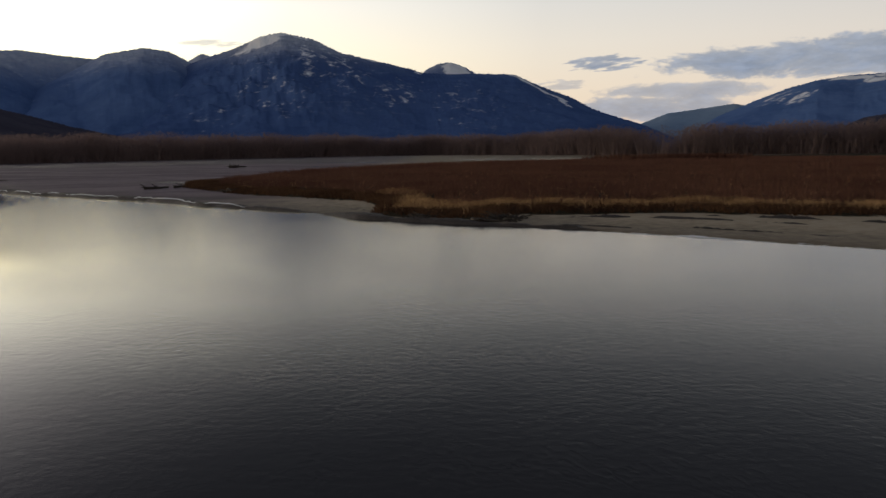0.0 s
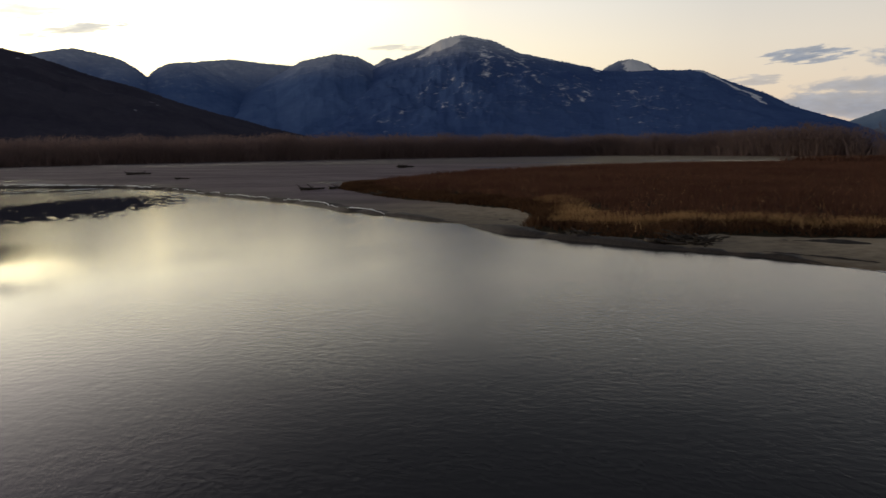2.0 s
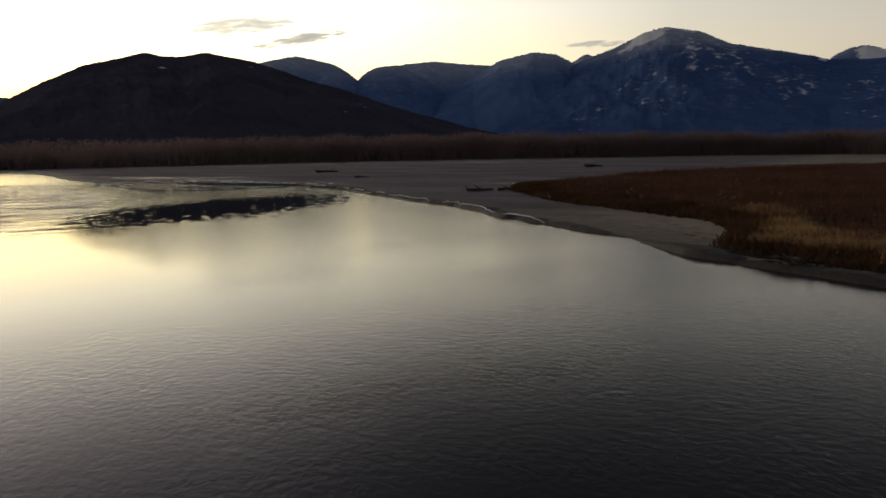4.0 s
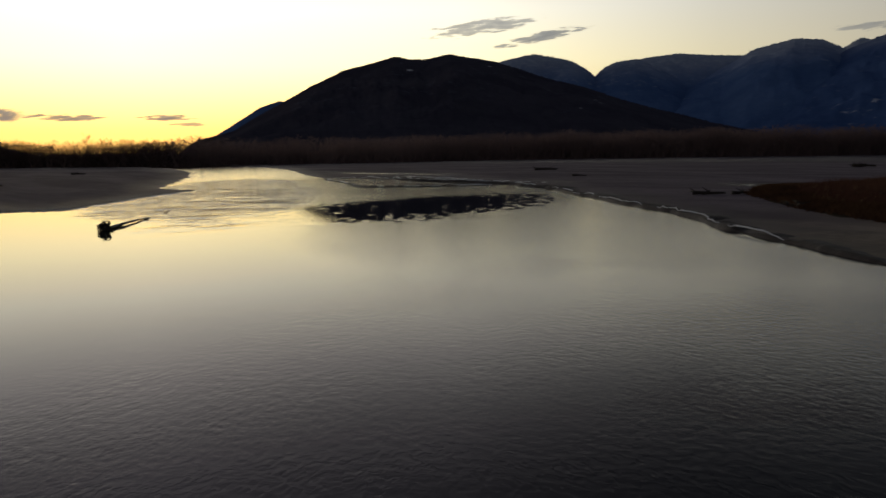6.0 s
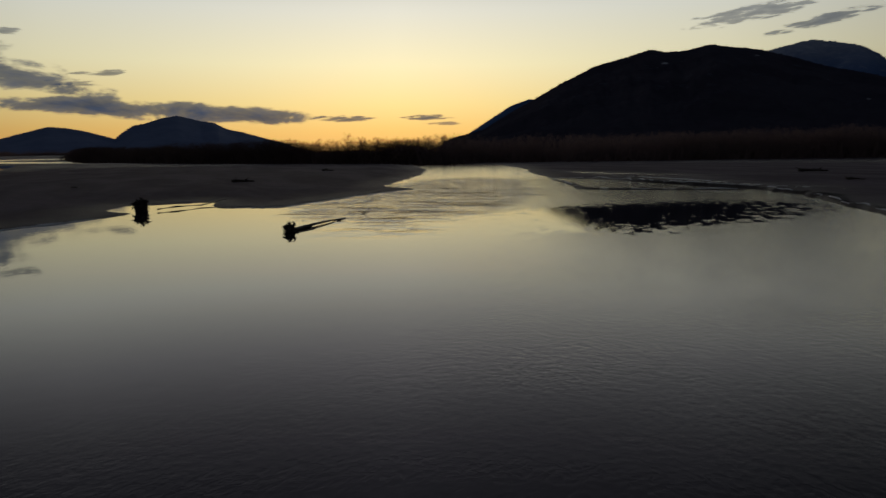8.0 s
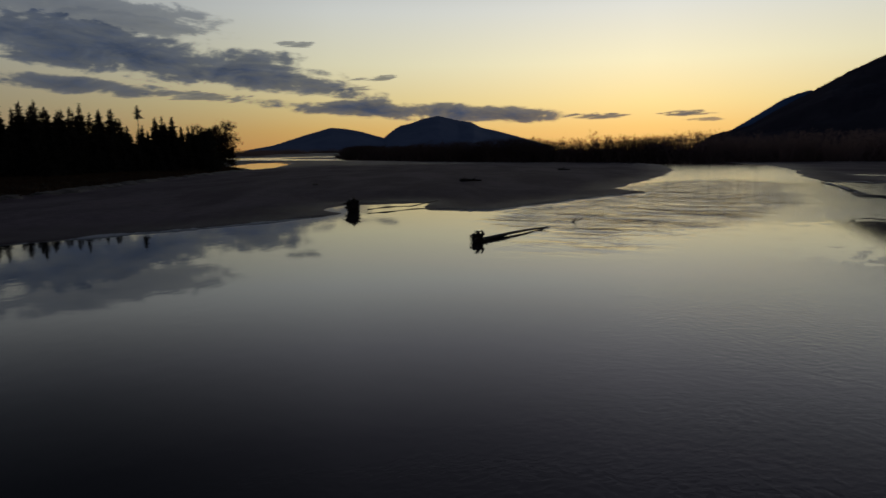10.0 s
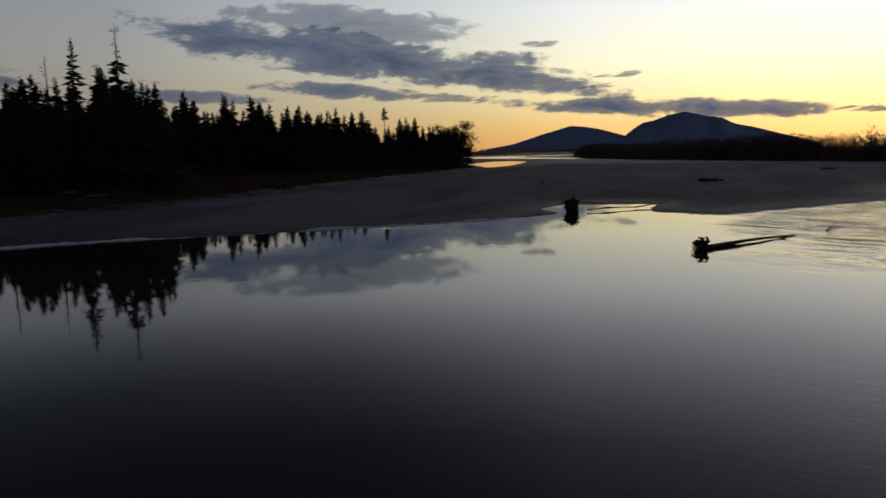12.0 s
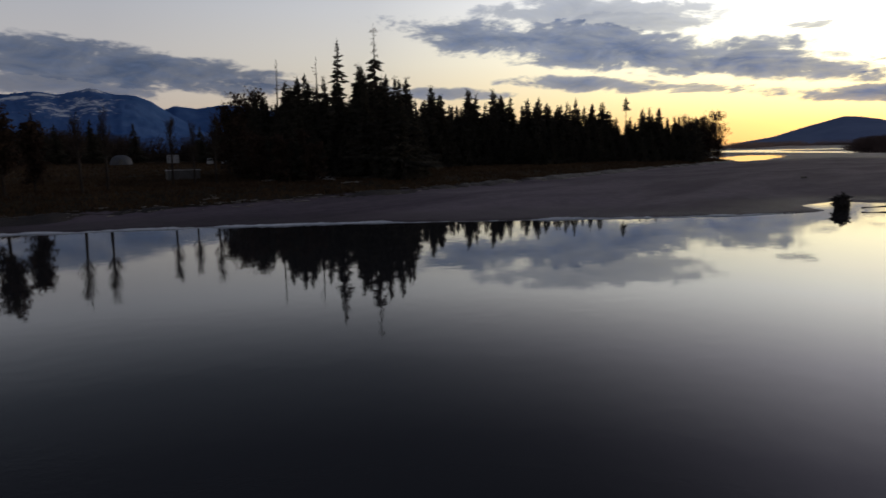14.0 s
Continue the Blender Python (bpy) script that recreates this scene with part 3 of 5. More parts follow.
water = fast_mesh("water", np.vstack([water_v, [[*CENTRE, 0.0]]]), corners, [4] * len(water_f) + [3] * 72, WATER)
tagged(water, "still dark river water mirroring the dusk sky", "water", kind="structure")


# ---- mountains: each ridge one sheet with spurs and gullies ----
def mountain(name, eye, crest, far, foot, material, seed, label, rough=1.0, back=500, snow=()):
    """crest: (bearing, height in degrees) of the skyline as seen from eye; far, foot: metres to the crest and to the foot."""
    crest = sorted(crest)
    az = np.arange(crest[0][0], crest[-1][0] + 0.01, 0.06)
    top = np.interp(az, *zip(*crest))
    kernel = np.hanning(13) / np.hanning(13).sum()
    top = np.convolve(np.pad(top, 6, mode="edge"), kernel, mode="valid")
    rng = np.random.RandomState(seed)
    s = np.concatenate([np.linspace(0, 1, 52), np.linspace(1.06, 1.5, 8)])
    bearings, steps = np.meshgrid(az, s, indexing="ij")
    wander = np.interp(az, np.linspace(az[0], az[-1], 12), rng.uniform(-0.10, 0.10, 12))
    dist = foot + (far - foot) * np.minimum(steps, 1.0) * (1 + wander[:, None] * np.sin(np.pi * np.minimum(steps, 1))) + np.maximum(steps - 1, 0) * 2 * back
    px, py = eye[0] - dist * np.sin(np.radians(bearings)), eye[1] + dist * np.cos(np.radians(bearings))
    flatp = np.stack([px.ravel(), py.ravel()], 1)
    crest_z = np.tan(np.radians(top)) * far + 7.8
    rise = np.where(steps <= 1, 0.75 * steps ** 1.15 + 0.25 * ease(steps, 0.0, 1.0), 1 - (steps - 1) * 1.6)
    spur = np.abs(waves(flatp, far * 0.16, seed + 1, 5)).reshape(steps.shape)
    detail = waves(flatp, far * 0.035, seed + 2, 4).reshape(steps.shape)
    window = np.clip(4 * steps * (1 - steps), 0, 1)
    z = crest_z[:, None] * (rise - rough * window * (0.10 * spur - 0.02 + 0.020 * detail))
    # ragged wooded skyline
    z += crest_z[:, None] * 0.006 * rough * np.clip(steps * 2 - 1, 0, 1) * waves(flatp, far * 0.006, seed + 3, 3).reshape(steps.shape)
    # single tree tops along the crest
    tops = rng.uniform(0, 1, len(az)) ** 2 * np.tan(np.radians(0.11)) * far * min(1.0, 0.55 * rough + 0.1)
    z += np.where(np.abs(steps - 1) < 0.01, tops[:, None], 0)
    z = np.maximum(z, -3)
    f = grid_faces(*steps.shape)
    ob = fast_mesh(name, np.column_stack([flatp, z.ravel()]), f.ravel(), np.full(len(f), 4), material, smooth=True)
    tagged(ob, label, "mountain", kind="structure")
    # open snowfields: (bearing, share of the rise, half width, half height, lean, weight)
    field = np.zeros(steps.shape)
    for b0, s0, wide, high, lean, weight in snow:
        field = np.maximum(field, weight * np.clip(1.3 - ((bearings - b0) / wide) ** 2 - ((steps - s0 - lean * (bearings - b0)) / high) ** 2, 0, 1))
    layer = ob.data.attributes.new("snowfield", "FLOAT", "POINT")
    layer.data.foreach_set("value", field.ravel().astype(np.float32))
    return ob


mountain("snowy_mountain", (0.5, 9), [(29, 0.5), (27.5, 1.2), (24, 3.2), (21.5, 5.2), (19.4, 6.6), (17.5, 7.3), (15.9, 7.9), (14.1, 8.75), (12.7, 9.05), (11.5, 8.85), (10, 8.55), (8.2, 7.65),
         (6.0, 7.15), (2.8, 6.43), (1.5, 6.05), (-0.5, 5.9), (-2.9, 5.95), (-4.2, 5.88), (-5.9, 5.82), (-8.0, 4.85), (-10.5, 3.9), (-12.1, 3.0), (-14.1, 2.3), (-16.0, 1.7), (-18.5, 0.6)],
         4300, 2300, MOUNTAIN_HAZE_BLUE, 11, "steep haze-blue forested mountain with patchy snow on its crest",
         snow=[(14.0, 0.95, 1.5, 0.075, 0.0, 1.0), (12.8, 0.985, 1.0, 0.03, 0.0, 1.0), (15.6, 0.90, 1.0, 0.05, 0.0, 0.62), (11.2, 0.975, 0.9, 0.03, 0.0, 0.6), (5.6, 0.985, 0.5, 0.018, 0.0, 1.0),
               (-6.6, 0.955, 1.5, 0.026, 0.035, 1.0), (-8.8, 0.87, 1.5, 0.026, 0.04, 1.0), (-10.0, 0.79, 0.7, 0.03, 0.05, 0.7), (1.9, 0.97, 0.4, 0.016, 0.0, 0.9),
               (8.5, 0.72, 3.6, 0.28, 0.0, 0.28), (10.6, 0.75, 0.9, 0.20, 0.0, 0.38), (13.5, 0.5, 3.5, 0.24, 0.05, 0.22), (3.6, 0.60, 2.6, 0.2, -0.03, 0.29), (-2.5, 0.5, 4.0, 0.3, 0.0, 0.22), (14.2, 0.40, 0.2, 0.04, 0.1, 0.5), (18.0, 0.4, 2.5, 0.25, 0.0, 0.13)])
mountain("snowy_mountain", (0.5, 9), [(3.5, 4.0), (1.2, 6.3), (0.2, 6.75), (-0.8, 6.85), (-2.0, 6.4), (-4.5, 5.0), (-7, 4.0)], 4750, 3800, MOUNTAIN_HAZE_BLUE, 15,
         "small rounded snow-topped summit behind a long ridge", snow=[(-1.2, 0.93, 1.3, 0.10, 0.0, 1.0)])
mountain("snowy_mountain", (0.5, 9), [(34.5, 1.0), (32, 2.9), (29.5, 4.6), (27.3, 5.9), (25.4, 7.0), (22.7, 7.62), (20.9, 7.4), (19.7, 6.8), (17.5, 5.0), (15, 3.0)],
         4500, 2900, MOUNTAIN_FAR, 21, "haze-blue forested mountain with a thin dusting of snow", 0.8)
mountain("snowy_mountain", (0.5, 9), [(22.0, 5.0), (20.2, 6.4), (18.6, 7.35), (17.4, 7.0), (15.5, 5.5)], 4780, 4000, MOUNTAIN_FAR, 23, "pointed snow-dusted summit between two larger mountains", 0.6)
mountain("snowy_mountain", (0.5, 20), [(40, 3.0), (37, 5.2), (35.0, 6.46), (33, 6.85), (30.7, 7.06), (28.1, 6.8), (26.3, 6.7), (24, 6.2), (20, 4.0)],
         4820, 3900, MOUNTAIN_FAR, 27, "pale haze-blue mountain range far up the valley", 0.6)
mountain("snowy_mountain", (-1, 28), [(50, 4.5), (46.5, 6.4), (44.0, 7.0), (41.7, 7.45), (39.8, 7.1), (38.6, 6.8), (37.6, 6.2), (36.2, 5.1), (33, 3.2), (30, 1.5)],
         4600, 3500, MOUNTAIN_FAR, 31, "haze-blue mountain with faint snow on its crest", 0.7)
mountain("wooded_hill", (-3, 34), [(69.5, 0.2), (68.3, 0.9), (65.6, 1.6), (64.2, 2.5), (61.9, 3.75), (59.7, 5.0), (56.9, 6.34), (54.6, 6.9), (52.8, 7.4), (51.8, 7.2), (50.5, 7.15), (48.5, 7.55),
         (46.0, 7.15), (44.7, 6.9), (42.8, 6.3), (40.8, 5.6), (38.0, 4.9), (36.3, 4.3), (34.6, 3.72), (32.4, 3.05), (30.2, 2.5), (28.0, 1.85), (25.6, 1.35), (23, 0.85), (20.5, 0.3)],
         3300, 1500, HILL_DARK, 41, "dark steep hill covered in forest, with scraps of snow",
         snow=[(51.6, 0.80, 0.5, 0.012, 0.0, 0.46), (52.3, 0.74, 0.4, 0.010, 0.0, 0.41), (50.5, 0.83, 0.3, 0.008, 0.0, 0.41), (47.0, 0.86, 0.22, 0.010, 0.0, 0.46), (45.2, 0.86, 0.25, 0.010, 0.0, 0.41),
               (38.0, 0.55, 0.25, 0.012, 0.0, 0.52), (36.4, 0.66, 0.28, 0.012, 0.0, 0.52), (36.8, 0.72, 0.22, 0.014, 0.0, 0.35), (53.6, 0.66, 0.5, 0.010, 0.0, 0.35)])
mountain("snowy_mountain", (0.5, 20), [(38.5, 4.0), (36.2, 6.2), (35.3, 6.62), (33.6, 6.8), (32.7, 6.36), (31.2, 5.55), (29.5, 4.7), (26.5, 3.0)], 4620, 3300, MOUNTAIN_FAR, 29, "haze-blue spur with a dusting of snow in a mountain valley", 0.7)
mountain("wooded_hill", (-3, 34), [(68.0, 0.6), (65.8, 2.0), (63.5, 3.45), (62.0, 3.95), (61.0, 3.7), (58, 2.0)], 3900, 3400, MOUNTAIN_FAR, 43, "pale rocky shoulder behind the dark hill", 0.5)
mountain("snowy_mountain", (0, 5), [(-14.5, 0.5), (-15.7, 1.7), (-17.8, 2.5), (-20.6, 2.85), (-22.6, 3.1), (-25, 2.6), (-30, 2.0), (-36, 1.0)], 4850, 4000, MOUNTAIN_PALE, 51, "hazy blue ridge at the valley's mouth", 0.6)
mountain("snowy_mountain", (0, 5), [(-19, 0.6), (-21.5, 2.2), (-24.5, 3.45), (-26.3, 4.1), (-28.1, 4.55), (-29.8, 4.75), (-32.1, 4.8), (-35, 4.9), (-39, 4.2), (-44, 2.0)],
         4400, 2900, MOUNTAIN_FAR, 53, "broad haze-blue mountain with snowfields on its top", 0.8,
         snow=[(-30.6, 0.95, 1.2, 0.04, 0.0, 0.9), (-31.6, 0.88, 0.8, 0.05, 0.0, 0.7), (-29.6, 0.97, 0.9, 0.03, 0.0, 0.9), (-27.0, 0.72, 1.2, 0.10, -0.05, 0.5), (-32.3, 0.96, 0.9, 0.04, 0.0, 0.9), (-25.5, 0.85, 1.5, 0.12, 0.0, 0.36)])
mountain("wooded_hill", (0, 5), [(-28.5, 0.5), (-29.9, 1.25), (-31.1, 1.85), (-32.5, 2.05), (-36, 2.2), (-42, 0.8)], 2600, 1700, HILL_DARK, 55, "low dark wooded hill", 0.7)
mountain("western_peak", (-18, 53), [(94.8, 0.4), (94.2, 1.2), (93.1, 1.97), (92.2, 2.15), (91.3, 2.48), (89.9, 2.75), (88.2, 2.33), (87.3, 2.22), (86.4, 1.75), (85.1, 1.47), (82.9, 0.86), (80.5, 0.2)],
         4700, 3200, MOUNTAIN_WEST, 61, "smooth haze-blue mountain on the western skyline", 0.5)
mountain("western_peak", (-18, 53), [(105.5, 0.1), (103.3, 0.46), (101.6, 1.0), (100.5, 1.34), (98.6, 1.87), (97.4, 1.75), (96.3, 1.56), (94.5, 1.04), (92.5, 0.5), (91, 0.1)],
         4500, 3300, MOUNTAIN_WEST, 63, "low haze-blue mountain on the western skyline", 0.5)
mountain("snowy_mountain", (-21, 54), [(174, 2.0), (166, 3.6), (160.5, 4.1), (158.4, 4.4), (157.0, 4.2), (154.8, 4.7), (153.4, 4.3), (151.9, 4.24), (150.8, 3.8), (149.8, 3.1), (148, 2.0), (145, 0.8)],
         4500, 3200, MOUNTAIN_EAST, 71, "haze-blue mountain range with patchy snow", 0.9,
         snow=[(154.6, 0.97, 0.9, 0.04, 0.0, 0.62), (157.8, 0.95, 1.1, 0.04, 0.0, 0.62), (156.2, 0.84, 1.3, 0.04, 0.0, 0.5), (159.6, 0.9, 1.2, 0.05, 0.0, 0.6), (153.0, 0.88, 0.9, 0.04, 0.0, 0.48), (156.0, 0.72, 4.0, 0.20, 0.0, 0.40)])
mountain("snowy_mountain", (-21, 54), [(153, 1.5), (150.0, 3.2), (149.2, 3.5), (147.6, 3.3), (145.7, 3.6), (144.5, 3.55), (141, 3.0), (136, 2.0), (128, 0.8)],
         4800, 4000, MOUNTAIN_EAST, 73, "pale haze-blue ridge behind the woods", 0.7)


# ---- plants ----
def heights(points):
    return lay(np.asarray(points, float))[0]


def blades(name, roots, tall, wide, material, label, category, seed, per=5, spread=0.5, lean=0.45):
    """A stand of thin upright blades, a few from every root; roots: rows of x, y."""
    rng = np.random.RandomState(seed)
    n = len(roots)
    z = heights(roots)
    base = np.repeat(np.column_stack([roots, z]), per, 0)
    m = n * per
    base[:, :2] += rng.normal(0, spread, (m, 2))
    turn = rng.uniform(0, 2 * np.pi, m)
    size = np.repeat(np.asarray(tall, float) * np.ones(n), per) * rng.uniform(0.55, 1.15, m)
    half = wide * rng.uniform(0.6, 1.3, m) * 0.5
    side = np.column_stack([np.cos(turn), np.sin(turn), 0 * turn]) * half[:, None]
    tip = base + np.column_stack([rng.normal(0, lean, m) * size, rng.normal(0, lean, m) * size, size])
    low = base - [0, 0, 0.1]
    verts = np.stack([low - side, low + side, tip], 1).reshape(-1, 3)
    ob = fast_mesh(name, verts, np.arange(3 * m), np.full(m, 3), material)
    return tagged(ob, label, category, kind="stuff")


def scatter(plan, count, seed, low, high, keep=None):
    rng = np.random.RandomState(seed)
    got = []
    while sum(len(g) for g in got) < count:
        c = rng.uniform(low, high, (count * 2, 2))
        d = signed(c, plan)
        ok = d > 0.3
        if keep is not None:
            ok &= keep(c, d, rng)
        got.append(c[ok])
    return np.vstack(got)[:count]


def bare_tree(rng, branches):
    """Triangles of a leafless tree of height 1 at the origin: trunk, upswept limbs and a haze of twigs from foot to top."""
    tris = []

    def spike(a, b, w):
        a, b = np.array(a), np.array(b)
        t = rng.uniform(0, np.pi)
        s = np.array([np.cos(t), np.sin(t), 0]) * w
        tris.append((a - s, a + s, b))
    spike((0, 0, 0), (rng.normal(0, 0.03), rng.normal(0, 0.03), 0.7), 0.010)

    def crown(c):
        # a loose egg of twigs on the trunk's upper half
        a, e, r = rng.uniform(0, 2 * np.pi), rng.uniform(-1, 1), rng.uniform(0.3, 1.0) ** 0.5
        w = np.sqrt(1 - e * e)
        return np.array([np.cos(a) * w * 0.31 * r, np.sin(a) * w * 0.31 * r, 0.57 + 0.40 * e * r])
    for _ in range(branches):
        end = crown(0)
        h = max(0.02, end[2] - rng.uniform(0.15, 0.35))
        spike((end[0] * 0.15, end[1] * 0.15, h), end, 0.013)
    for _ in range(branches * 6):
        p = crown(0)
        d = np.array([rng.normal(0, 0.05), rng.normal(0, 0.05), rng.uniform(0.0, 0.09)])
        spike(p, np.minimum(p + d, [9, 9, 0.99]), 0.013)
    return np.array(tris)


def woods_belt(name, line, depth, rows, spacing, tall, material, label, seed, branches=16):
    """Far leafless woods along a line: many bare trees, several rows deep, thicket in front; tall: heights along the line."""
    rng = np.random.RandomState(seed)
    shapes = [bare_tree(rng, branches) for _ in range(10)]
    line = np.array(line, float)
    seg = np.hypot(*np.diff(line, axis=0).T)
    run = np.concatenate([[0], np.cumsum(seg)])
    out = []
    for r in range(rows):
        s = np.arange(0, run[-1], spacing) + rng.uniform(-0.5, 0.5, int(np.ceil(run[-1] / spacing))) * spacing
        x, y = np.interp(s, run, line[:, 0]), np.interp(s, run, line[:, 1])
        ahead = np.gradient(np.stack([x, y], 1), axis=0)
        ahead /= np.hypot(*ahead.T)[:, None] + 1e-9
        d = depth * (r + rng.uniform(0, 1, len(s))) / rows
        place = np.stack([x + ahead[:, 1] * d, y - ahead[:, 0] * d], 1)
        h = np.interp(s, run, tall) * min(1.0, 0.5 + 0.2 * r) * rng.uniform(0.88, 1.0, len(s)) * (0.96 + 0.05 * np.sin(s / 37.0 + r) + 0.05 * np.sin(s / 11.0))
        z = heights(place)
        pick, a = rng.randint(0, 10, len(s)), rng.uniform(0, 2 * np.pi, len(s))
        wide = np.maximum(h * 1.0, 9.0)
        for k in range(10):
            m = pick == k
            t = shapes[k].reshape(1, -1, 3)
            c, q = (np.cos(a[m]) * wide[m])[:, None], (np.sin(a[m]) * wide[m])[:, None]
            out.append(np.stack([t[..., 0] * c - t[..., 1] * q + place[m, :1], t[..., 0] * q + t[..., 1] * c + place[m, 1:],
                                 t[..., 2] * h[m, None] + z[m, None] - 0.3], -1).reshape(-1, 3))
        # undergrowth that closes the stand
        per = 15 if r < rows // 2 else 28
        n = per * len(s)
        root = np.repeat(np.column_stack([place, z - 0.3]), per, 0)
        root[:, :2] += rng.normal(0, 3.4, (n, 2))
        a, size = rng.uniform(0, np.pi, n), np.repeat(h, per) * rng.uniform(0.25, 0.68, n)
        half = np.column_stack([np.cos(a), np.sin(a), 0 * a]) * rng.uniform(0.25, 0.8, n)[:, None]
        tip = root + np.column_stack([rng.normal(0, 4.2, n), rng.normal(0, 4.2, n), size])
        out.append(np.stack([root - half, root + half, tip], 1).reshape(-1, 3))
    v = np.concatenate(out)
    ob = fast_mesh(name, v, np.arange(len(v)), np.full(len(v) // 3, 3), material)
    return tagged(ob, label, "woods", kind="stuff")


NORTH_WOODS = [(900, 380), (560, 520), (378, 610), (217, 650), (130, 800), (0, 900), (-130, 860), (-220, 760), (-330, 610), (-392, 470), (-416, 380), (-420, 270), (-452, 186)]
WEST_WOODS = [(-440, 205), (-470, 160), (-548, 92), (-665, 38), (-760, 10), (-900, 0)]
woods_belt("far_woods", NORTH_WOODS, -60, 7, 3.6, [36, 33, 31, 30, 28, 27, 28, 28, 26.5, 23.5, 20.5, 18.5, 17], BARE_WOODS, "far belt of leafless reddish-brown cottonwoods", 5)
woods_belt("far_woods", WEST_WOODS, -60, 7, 3.0, [16.5, 16.5, 15.5, 14.5, 14, 12], BACKLIT_WOODS, "leafless woods dark against the afterglow along the far channel", 6, 24)
woods_belt("far_woods", [(-1150, -330), (-1400, -300), (-2200, -440), (-2650, -430), (-2750, -100), (-2400, 60), (-1700, 60), (-1100, 20)], -50, 4, 5.0, [12, 13, 17, 22, 22, 20, 18, 14], BARE_WOODS, "low distant trees past the last bend", 7, 8)

# scrub flat: reddish willow, straw-coloured grass along its front, dark tussocks at the cut edge
front = lambda c, d, rng: (np.hypot(c[:, 0], c[:, 1] - 60) < 420) & (rng.uniform(0, 1, len(c)) < np.clip(90 / np.hypot(c[:, 0], c[:, 1] - 20), 0.05, 1))
inner = lambda c, d, rng: front(c, d, rng) & (d > 6.5 + 4 * waves(c, 40, 21)) & (c[:, 0] < 330)
rim = lambda c, d, rng: (d < 8.0 + 2.5 * waves(c, 26, 22)) & (d > 3.6 + 2.0 * waves(c, 15, 25)) & (waves(c, 5.5, 26, 4) > 0.16 + 0.12 * rng.normal(0, 1, len(c))) & (c[:, 0] > -9) & (np.hypot(c[:, 0], c[:, 1] - 60) < 130) & (c[:, 1] < 125)
lip = lambda c, d, rng: (d < 6.5 + 4 * waves(c, 14, 23)) & (np.hypot(c[:, 0], c[:, 1] - 60) < 140)
blades("willow_scrub", scatter(SCRUB_FLAT, 52000, 31, (-60, 65), (335, 480), inner), 1.25, 0.16, SCRUB, "dense reddish-brown leafless willow scrub", "scrub", 41, 5, 0.45, 0.32)
blades("dry_grass", np.vstack([scatter(SCRUB_FLAT, 6500, 32, (-25, 55), (125, 125), rim), scatter(SCRUB_FLAT, 2600, 36, (-58, 62), (150, 190), inner)]), 0.85, 0.09, STRAW, "tangled straw-coloured dry grass along the bank", "grass", 42, 4, 0.55, 0.5)
blades("brown_tussocks", scatter(SCRUB_FLAT, 9000, 33, (-62, 50), (130, 165), lip), 0.6, 0.15, BROWN_GRASS, "dark brown matted grass on the cut bank", "grass", 43, 5, 0.3, 0.6)
shore = lambda c, d, rng: (d < 75) & (np.hypot(c[:, 0] + 20, c[:, 1] - 40) < 330) & (rng.uniform(0, 1, len(c)) < np.clip(1.3 - d / 60, 0.25, 1))
meadow = lambda c, d, rng: (d > 30) & (c[:, 0] > -210) & (c[:, 0] < 20) & (np.hypot(c[:, 0] + 21, c[:, 1] - 54) < 300)
blades("meadow_grass", scatter(WOODED, 16000, 35, (-210, -260), (20, -30), meadow), 0.5, 0.34, MEADOW, "dark rough grass on the meadow behind the bank", "grass", 45, 4, 1.0, 0.5)
blades("bank_grass", scatter(WOODED, 34000, 34, (-340, -150), (60, 0), shore), 0.55, 0.16, MEADOW, "dark rough grass on the wooded bank", "grass", 44, 4, 0.5, 0.5)


# ---- conifers on the south bank ----
def tube(verts, faces, a, b, ra, rb, sides=7):
    a, b = Vector(a), Vector(b)
    axis = (b - a).normalized()
    u = axis.orthogonal().normalized()
    w = axis.cross(u)
    k = len(verts)
    for p, r in ((a, ra), (b, rb)):
        for i in range(sides):
            t = 2 * math.pi * i / sides
            verts.append(p + (u * math.cos(t) + w * math.sin(t)) * r)
    for i in range(sides):
        j = (i + 1) % sides
        faces.append((k + i, k + j, k + sides + j, k + sides + i))
    faces.append(tuple(k + sides + i for i in range(sides)))
    faces.append(tuple(k + sides - 1 - i for i in range(sides)))


def stem(name, path, radii, material, parent=None, sides=9, seed=0):
    """A round limb along a path, knotted and uneven."""
    rng = random.Random(seed)
    v, f = [], []
    pts = [Vector(p) for p in path]
    for i, (p, r) in enumerate(zip(pts, radii)):
        axis = (pts[min(i + 1, len(pts) - 1)] - pts[max(i - 1, 0)]).normalized()
        u = axis.orthogonal().normalized()
        w = axis.cross(u)
        for k in range(sides):
            t = 2 * math.pi * k / sides
            v.append(p + (u * math.cos(t) + w * math.sin(t)) * r * rng.uniform(0.82, 1.15))
    for i in range(len(pts) - 1):
        for k in range(sides):
            j = (k + 1) % sides
            f.append((i * sides + k, i * sides + j, (i + 1) * sides + j, (i + 1) * sides + k))
    f.append(tuple(range(sides))[::-1])
    f.append(tuple((len(pts) - 1) * sides + k for k in range(sides)))
    return mesh_object(name, v, f, material, parent, True)


